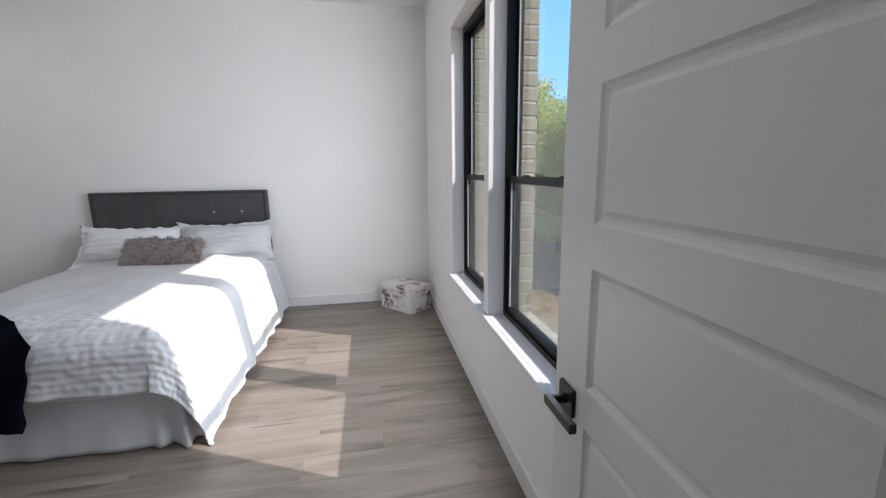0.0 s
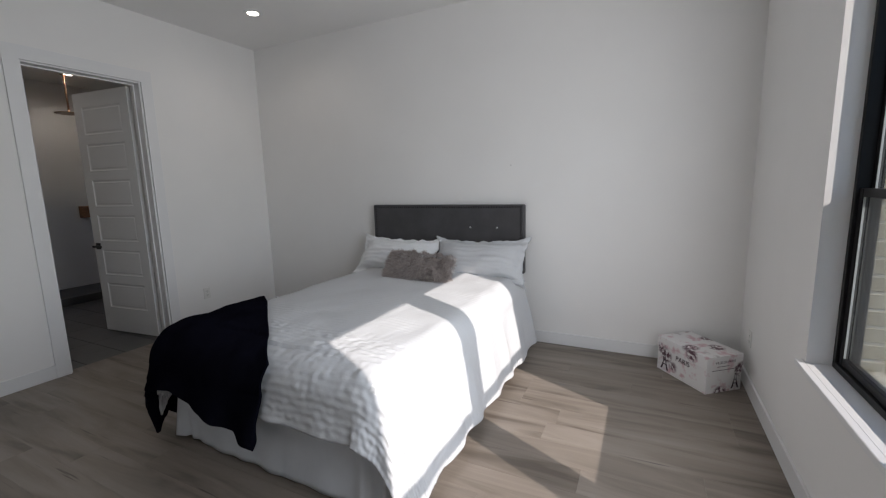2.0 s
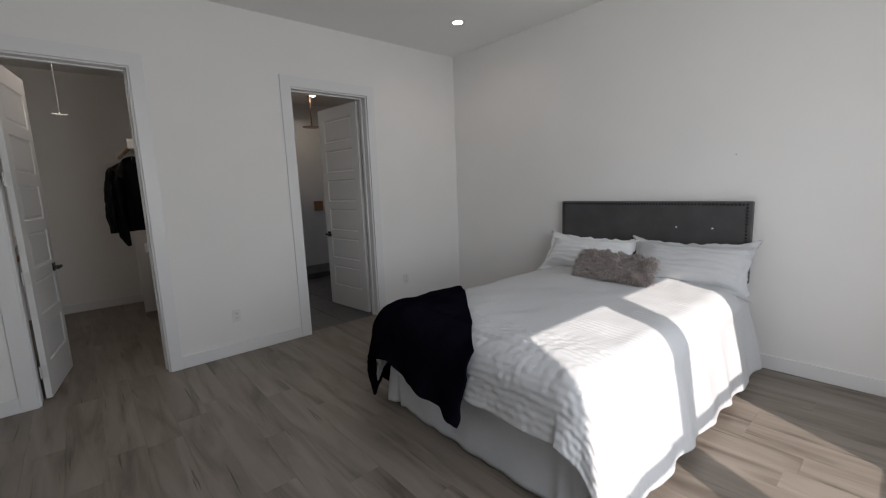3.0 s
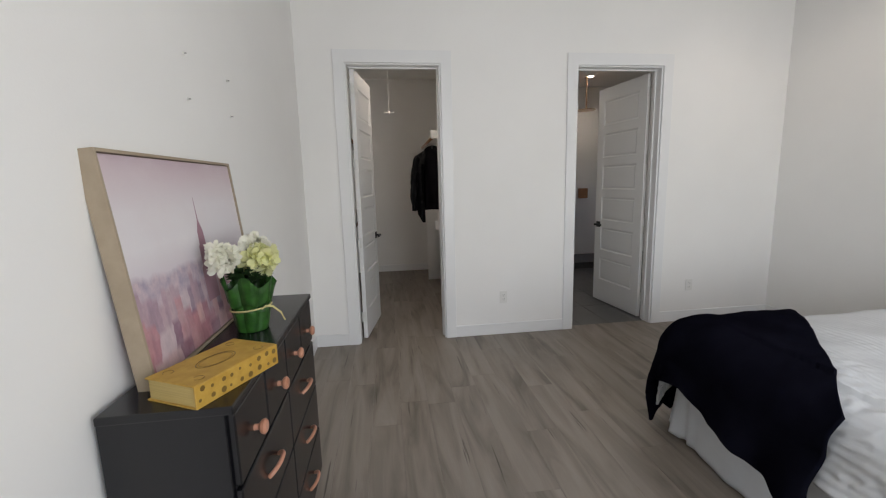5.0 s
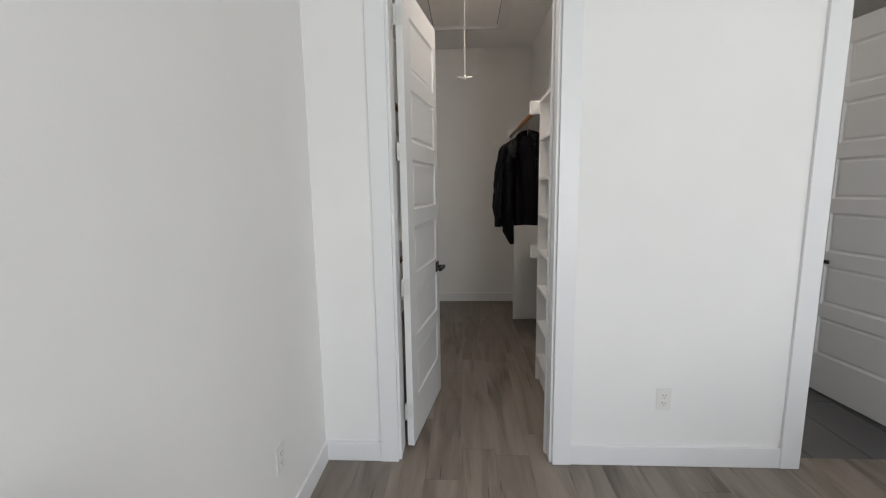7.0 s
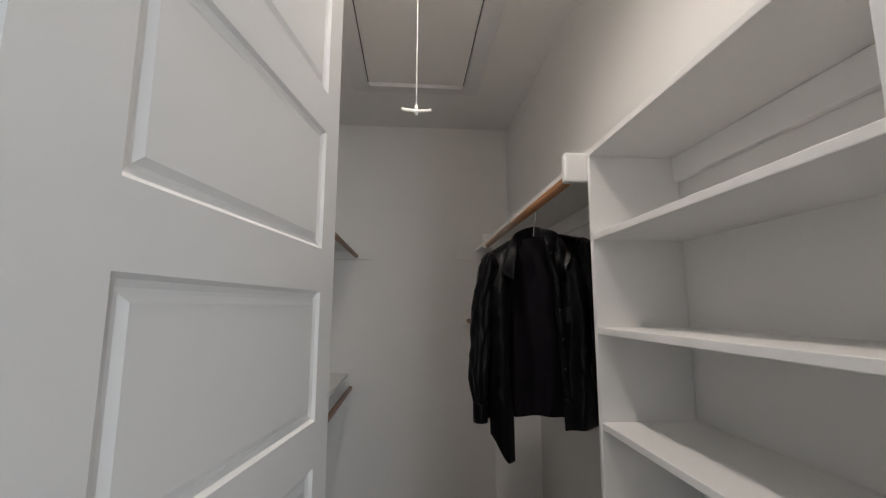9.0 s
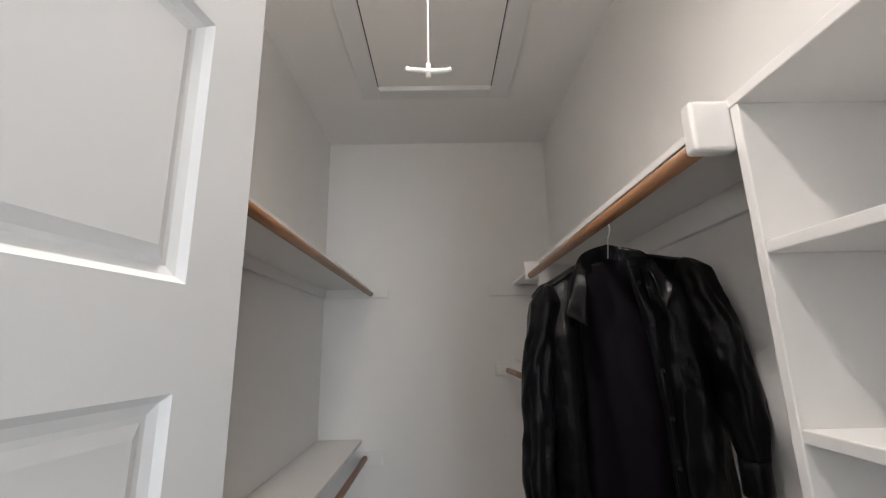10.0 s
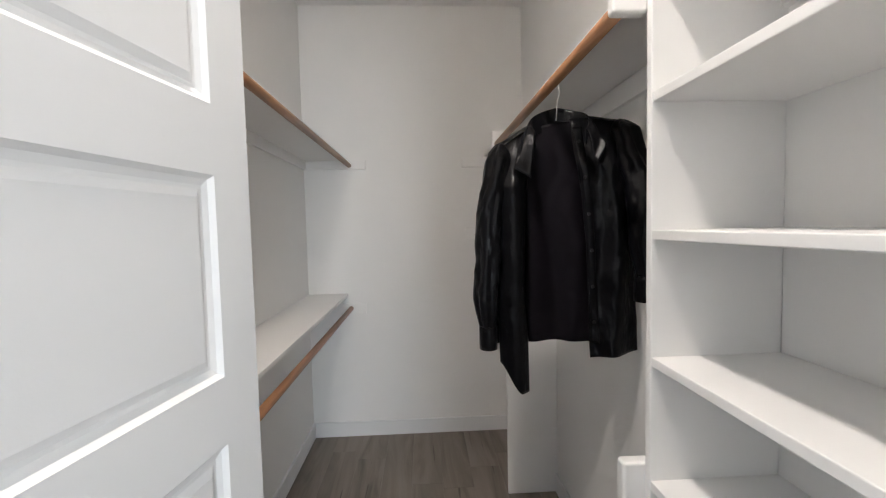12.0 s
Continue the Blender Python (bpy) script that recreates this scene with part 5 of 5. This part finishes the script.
# ---- outside the windows ----
def ground_material():
    m = mat("dry_yard", (0.3, 0.24, 0.13), 0.95)
    n = Nodes(m)
    v = n.coords((1, 1, 1))
    grass = n.ramp(n.noise(v, 6, 6, 0.7), ((0.3, (0.32, 0.23, 0.13)), (0.5, (0.52, 0.39, 0.23)), (0.7, (0.66, 0.53, 0.36))))
    dirt = n.ramp(n.noise(v, 14, 6, 0.75), ((0.3, (0.13, 0.10, 0.075)), (0.55, (0.34, 0.27, 0.21)), (0.75, (0.55, 0.47, 0.39))))
    sep = n.add("ShaderNodeSeparateXYZ")
    n.link(v, sep.inputs[0])
    add = n.add("ShaderNodeMath")
    add.operation = "MULTIPLY_ADD"
    add.inputs[1].default_value = 0.10
    n.link(n.noise(v, 1.5, 4), add.inputs[0])
    sc = n.add("ShaderNodeMath")
    sc.operation = "MULTIPLY"
    sc.inputs[1].default_value = 0.05
    n.link(sep.outputs["X"], sc.inputs[0])
    n.link(sc.outputs[0], add.inputs[2])
    n.colour(n.mix(n.ramp(add.outputs[0], ((0.17, (0, 0, 0)), (0.20, (1, 1, 1)))), grass, dirt))
    n.bump(n.noise(v, 40, 5), 0.8, 0.03)
    return m


GZ = -0.16
bm = bmesh.new()
bm.faces.new([bm.verts.new(p) for p in ((-800, -800, GZ), (800, -800, GZ), (800, 800, GZ), (-800, 800, GZ))])
structure("ground", bm, ground_material(), "dry yellow grass giving way to leafy dirt", "ground")

# clear sky far behind the trees
M_BACK = mat("clear_blue_sky", (0.1, 0.3, 0.7), 1.0, 0, 0.0)
nk = Nodes(M_BACK)
nk.link(nk.ramp(nk.add("ShaderNodeSeparateXYZ").outputs[2], ((0.0, (0.34, 0.56, 0.80)), (0.25, (0.16, 0.43, 0.82)), (0.7, (0.07, 0.30, 0.80)))), nk.b.inputs["Emission Color"])
sepk = [x for x in nk.t.nodes if x.bl_idname == "ShaderNodeSeparateXYZ"][0]
nk.link(nk.coords((1, 1, 1), "Generated"), sepk.inputs[0])
nk.b.inputs["Emission Strength"].default_value = 1.45
nk.b.inputs["Base Color"].default_value = (0, 0, 0, 1)
arc = [radians(5 + 95 * k / 40) for k in range(41)]
vs = [(130 * math.cos(a), 130 * math.sin(a), z) for z in (GZ, 110) for a in arc]
me = mesh("backdrop", vs, [(k, k + 1, k + 42, k + 41) for k in range(40)], True)
me.materials.append(M_BACK)
tagged(new("backdrop", me), "clear blue morning sky", "sky", kind="structure")

M_BRICK = mat("cream_brick", (0.46, 0.38, 0.22), 0.85)
nb = Nodes(M_BRICK)
vb = nb.coords((1, 1, 1), shift=True)
ob_i = nb.add("ShaderNodeObjectInfo")
nb.colour(nb.mix(1.0, nb.ramp(nb.noise(vb, 25, 5), ((0.3, (0.40, 0.36, 0.26)), (0.7, (0.52, 0.47, 0.36)))), nb.ramp(ob_i.outputs["Random"], ((0, (0.82, 0.82, 0.8)), (1, (1, 1, 1)))), "MULTIPLY"))
nb.bump(nb.noise(vb, 120, 4), 0.4, 0.003)
M_MORTAR = paint("mortar", (0.55, 0.53, 0.48), 0.9, 0.5, 0.1)
ve = structure("brick_veneer", bmesh.new(), M_MORTAR, "cream brick outer wall around the windows", "brick wall")
BXA, BXB = EX + 0.176, EX + 0.262
bm = bmesh.new()
cols = ((WIN[0][0] - 1.2, WIN[0][0] - 0.004), (WIN[0][1] - 0.01, WIN[1][0] + 0.01), (WIN[1][1] - 0.004, WIN[1][1] + 1.6))
for y0, y1 in cols:
    box(bm, (EX + 0.142, y0 + 0.004, GZ), (BXB - 0.006, y1 - 0.004, 3.2))
for w in WIN:
    box(bm, (EX + 0.142, w[0] - 0.004, GZ), (BXB - 0.006, w[1] + 0.004, WZ0 - 0.075))
    box(bm, (EX + 0.142, w[0] - 0.004, WZ1 + 0.01), (BXB - 0.006, w[1] + 0.004, 3.2))
bm.to_mesh(ve.data)
bm.free()
ve.data.materials.clear()
ve.data.materials.append(M_MORTAR)

M_BARK = mat("grey_bark", (0.14, 0.11, 0.085), 0.95)
M_FOL = mat("foliage", (0.09, 0.12, 0.03), 0.6)
nf = Nodes(M_FOL)
gi = nf.add("ShaderNodeNewGeometry")
nf.colour(nf.ramp(gi.outputs["Random Per Island"], ((0.0, (0.10, 0.15, 0.04)), (0.5, (0.30, 0.34, 0.09)), (1.0, (0.52, 0.53, 0.20)))))
tl = nf.t.nodes.new("ShaderNodeBsdfTranslucent")
tl.inputs[0].default_value = (0.80, 0.86, 0.30, 1)
mx = nf.t.nodes.new("ShaderNodeMixShader")
mx.inputs[0].default_value = 0.6
nf.link(nf.b.outputs[0], mx.inputs[1])
nf.link(tl.outputs[0], mx.inputs[2])
nf.link(mx.outputs[0], nf.t.nodes["Material Output"].inputs[0])


def tree(x, y, height, spread, seed, leaves, label, conifer=False, kind="tree", group="trees behind the yard"):
    r = random.Random(seed)
    t = thing(kind, (x, y, GZ), label, kind, group=group)
    bm = bmesh.new()
    lean = Vector((r.uniform(-0.2, 0.2), r.uniform(-0.2, 0.2), 0))
    pts = [Vector((0, 0, -0.05)), Vector((0.05, 0.03, height * 0.25)) + lean * 0.3, Vector((0, 0.08, height * 0.55)) + lean, Vector((0, 0, height * 0.92)) + lean]
    tube(bm, pts, 0.1, 8, True, [0.13, 0.10, 0.07, 0.015])
    limbs = []
    for k in range(22):
        z = height * r.uniform(0.06 if conifer else 0.12, 0.9)
        a = r.uniform(0, 6.28)
        ln = spread * (1.05 - 0.75 * z / height if conifer else r.uniform(0.5, 1.0))
        p0 = Vector((0, 0, z)) + lean * (z / height)
        p2 = p0 + Vector((math.cos(a) * ln, math.sin(a) * ln, ln * r.uniform(-0.05, 0.45)))
        p1 = p0.lerp(p2, 0.5) + Vector((0, 0, 0.1 * ln))
        tube(bm, [p0, p1, p1.lerp(p2, 0.7)], 0.03, 5, True, [0.045, 0.028, 0.008])
        limbs.append((p0, p1, p2))
    part("trunk", bm, M_BARK, t, "grey branching trunk", smooth=True)
    vs, fs = [], []
    clumps = []
    for p0, p1, p2 in limbs:
        for k in range(5):
            q = p0.lerp(p1, r.uniform(0.4, 1)) if r.random() < 0.4 else p1.lerp(p2, r.uniform(0, 1.1))
            clumps.append((q + Vector((r.gauss(0, 0.2), r.gauss(0, 0.2), r.gauss(0, 0.2))) * spread * 0.4, r.uniform(0.16, 0.36) * spread * 0.45))
    for k in range(leaves):
        c, cr = clumps[r.randrange(len(clumps))]
        d = Vector((r.gauss(0, 1), r.gauss(0, 1), r.gauss(0, 0.8))).normalized() * cr * r.uniform(0.3, 1.25)
        p = c + d
        if p.z < 0.1:
            continue
        n = Vector((r.gauss(0, 1), r.gauss(0, 1), r.gauss(0.8, 0.8))).normalized()
        e = n.orthogonal().normalized()
        f = n.cross(e)
        s = r.uniform(0.024, 0.052)
        o = len(vs)
        vs += [p - e * s, p + f * s * 0.45, p + e * s, p - f * s * 0.45]
        fs.append((o, o + 1, o + 2, o + 3))
    me = mesh("crown", vs, fs)
    me.materials.append(M_FOL)
    part("crown", me, None, t, "uneven green leafy crown")
    return t


JUN, OAK = "bushy green juniper tree in sunlight", "leafy green oak tree in sunlight"
kinds = (tree(6.4, 7.2, 2.3, 1.8, 1, 42000, JUN, True), tree(5.4, 9.2, 2.9, 1.9, 2, 42000, JUN, True), tree(8.4, 9.6, 3.4, 2.5, 3, 42000, OAK), tree(8.6, 5.4, 3.1, 2.4, 4, 42000, OAK))
for k, x, y, turn, s in ((1, 4.2, 11.6, 120, 1.15), (2, 5.4, 12.6, 40, 1.1), (3, 9.8, 6.6, 200, 1.15), (2, 10.4, 2.6, 150, 1.0),
                         (3, 9.6, 11.6, 300, 1.3), (1, 6.3, 10.6, 250, 1.0), (0, 7.9, 7.3, 190, 1.1), (2, 13.0, 8.6, 80, 1.25), (0, 5.6, 5.6, 20, 0.55), (0, 6.6, 4.6, 140, 0.6), (1, 7.2, 5.9, 60, 0.6), (0, 5.2, 7.4, 260, 0.55), (1, 4.4, 9.6, 80, 0.6), (1, 8.6, 3.4, 10, 0.7), (0, 10.4, 4.6, 330, 0.9), (3, 7.6, 16.0, 20, 1.4), (1, 2.6, 15.5, 10, 1.4)):
    kinds[k].scale = (s, s, s)
    copy_thing(kinds[k], pose(x, y, GZ, 0, 0, turn))
    kinds[k].scale = (1, 1, 1)

shrubs = tuple(tree(x, y, 1.25, 1.25, s, 22000, "dense low green shrub behind a wire fence", True, "shrub", "shrubs behind the fence") for x, y, s in ((4.7, 5.2, 31), (4.5, 7.4, 32)))
for k, (x, y, turn) in enumerate(((4.9, 3.4, 40), (5.3, 6.4, 130), (4.2, 9.2, 220), (5.4, 4.3, 300), (4.4, 6.3, 80), (5.0, 8.4, 10), (3.7, 10.8, 160), (5.4, 2.0, 260), (6.4, 3.2, 100), (4.6, 10.4, 20))):
    copy_thing(shrubs[k % 2], pose(x, y, GZ, 0, 0, turn))

fe = thing("wire_fence", (3.7, 4.5, GZ), "rusty wire fence on short steel posts", "fence")
for k in range(9):
    part("post", boxed((-0.02, -3.0 + k * 1.5 - 0.02, -0.05), (0.02, -3.0 + k * 1.5 + 0.02, 0.62), 0.003), M_BARK, fe)
for z in (0.15, 0.35, 0.55):
    part("wire", tube(bmesh.new(), [(0, -3.2, z), (0, 2.0, z - 0.02), (0, 9.2, z)], 0.004, 5), M_BARK, fe)
rng = random.Random(21)
vs, fs = [], []
for k in range(14000):
    px, py = rng.uniform(1.5, 4.6), rng.uniform(0.0, 12.0)
    ln = rng.uniform(0.02, 0.07) * (1 if px < 3.5 else 0.6)
    a = rng.uniform(0, 6.28)
    o = len(vs)
    b0 = Vector((px, py, GZ - 0.002))
    w = Vector((math.cos(a), math.sin(a), 0)) * 0.004
    vs += [b0 - w, b0 + w, b0 + Vector((rng.gauss(0, 0.4), rng.gauss(0, 0.4), 1)) * ln]
    fs.append((o, o + 1, o + 2))
me = mesh("grass", vs, fs)
M_DRYG = mat("dry_grass", (0.60, 0.47, 0.29), 0.9)
me.materials.append(M_DRYG)
tagged(new("grass", me), "short dry yellow grass over the yard", "grass", kind="stuff")


# ---- pieces: floor planks, tiles, bricks ----
def planks(parent, x0, x1, y0, y1, seed):
    """Staggered boards that run along x; whole boards share one mesh."""
    r = random.Random(seed)
    wide, long, gap = 0.181, 1.22, 0.0003
    shared = {}

    def board(a, b, ya, yb):
        key = (round(b - a, 3), round(yb - ya, 3))
        if key not in shared:
            bm = boxed((gap, gap, -0.010), (key[0] - gap, key[1] - gap, 0.0), 0)
            top = [e for e in bm.edges if all(v.co.z > -0.001 for v in e.verts)]
            bmesh.ops.bevel(bm, geom=top, offset=0.0004, segments=1, affect="EDGES")
            shared[key] = put(bm, "plank", M_PLANK)
        ob = new("plank", shared[key])
        ob.location = (a, ya, 0)
        ob.parent = parent

    y = y0
    while y < y1 - 0.005:
        yb = min(y + wide, y1)
        xs = x0(y) if callable(x0) else x0
        x = xs - round(r.uniform(0.05, 1.15) / 0.05) * 0.05
        while x < x1 - 0.005:
            a, b = max(x, xs), min(x + long, x1)
            if b - a > 0.01:
                board(a, b, y, yb)
            x += long
        y += wide


floor_ob = bpy.data.objects["floor"]
planks(floor_ob, lambda y: CFX if y < CNY else WX - 0.075, EX, SY, NY, 1)
planks(floor_ob, -1.1, EX, -1.9, SY, 3)

tile_me = put(boxed((0.002, 0.002, -0.011), (0.598, 0.298, -0.002), 0.001, 1), "tile", M_TILE)
for i in range(6):
    for j in range(14):
        ob = new("tile", tile_me)
        ob.location = (WX - 0.075 - 0.6 * (i + 1), CNY + 0.12 + 0.3 * j, 0)
        ob.parent = floor_ob
brick_me = put(boxed((0, 0, 0), (BXB - EX - 0.144, 0.194, 0.0635), 0.003, 1), "brick", M_BRICK)
pier_me = put(boxed((0, 0, 0), (BXB - EX - 0.144, cols[1][1] - cols[1][0], 0.0635), 0.003, 1), "brick", M_BRICK)
row_me = put(boxed((0, 0, 0), (BXB - EX - 0.060, 0.062, 0.062), 0.003, 1), "brick", M_BRICK)
half_me = put(boxed((0, 0, 0), (BXB - EX - 0.144, 0.092, 0.0635), 0.003, 1), "brick", M_BRICK)


def brick(me, x, y, z, turn=0.0):
    ob = new("brick", me)
    ob.matrix_world = pose(x, y, z, 0, turn, 0)
    ob.parent = ve
    return ob


for c in range(27):
    z = WZ0 - 0.02 + c * 0.0745
    brick(pier_me, EX + 0.144, cols[1][0], z)
    yn = cols[2][0]
    if c % 2:
        brick(half_me, EX + 0.144, yn, z)
    brick(brick_me, EX + 0.144, yn + (0.102 if c % 2 else 0.0), z)
    ys = cols[0][1]
    brick(brick_me, EX + 0.144, ys - 0.194, z)
for w in WIN:
    for k in range(13):
        brick(row_me, EX + 0.145, w[0] + 0.005 + k * 0.0695, WZ0 - 0.068, 4)
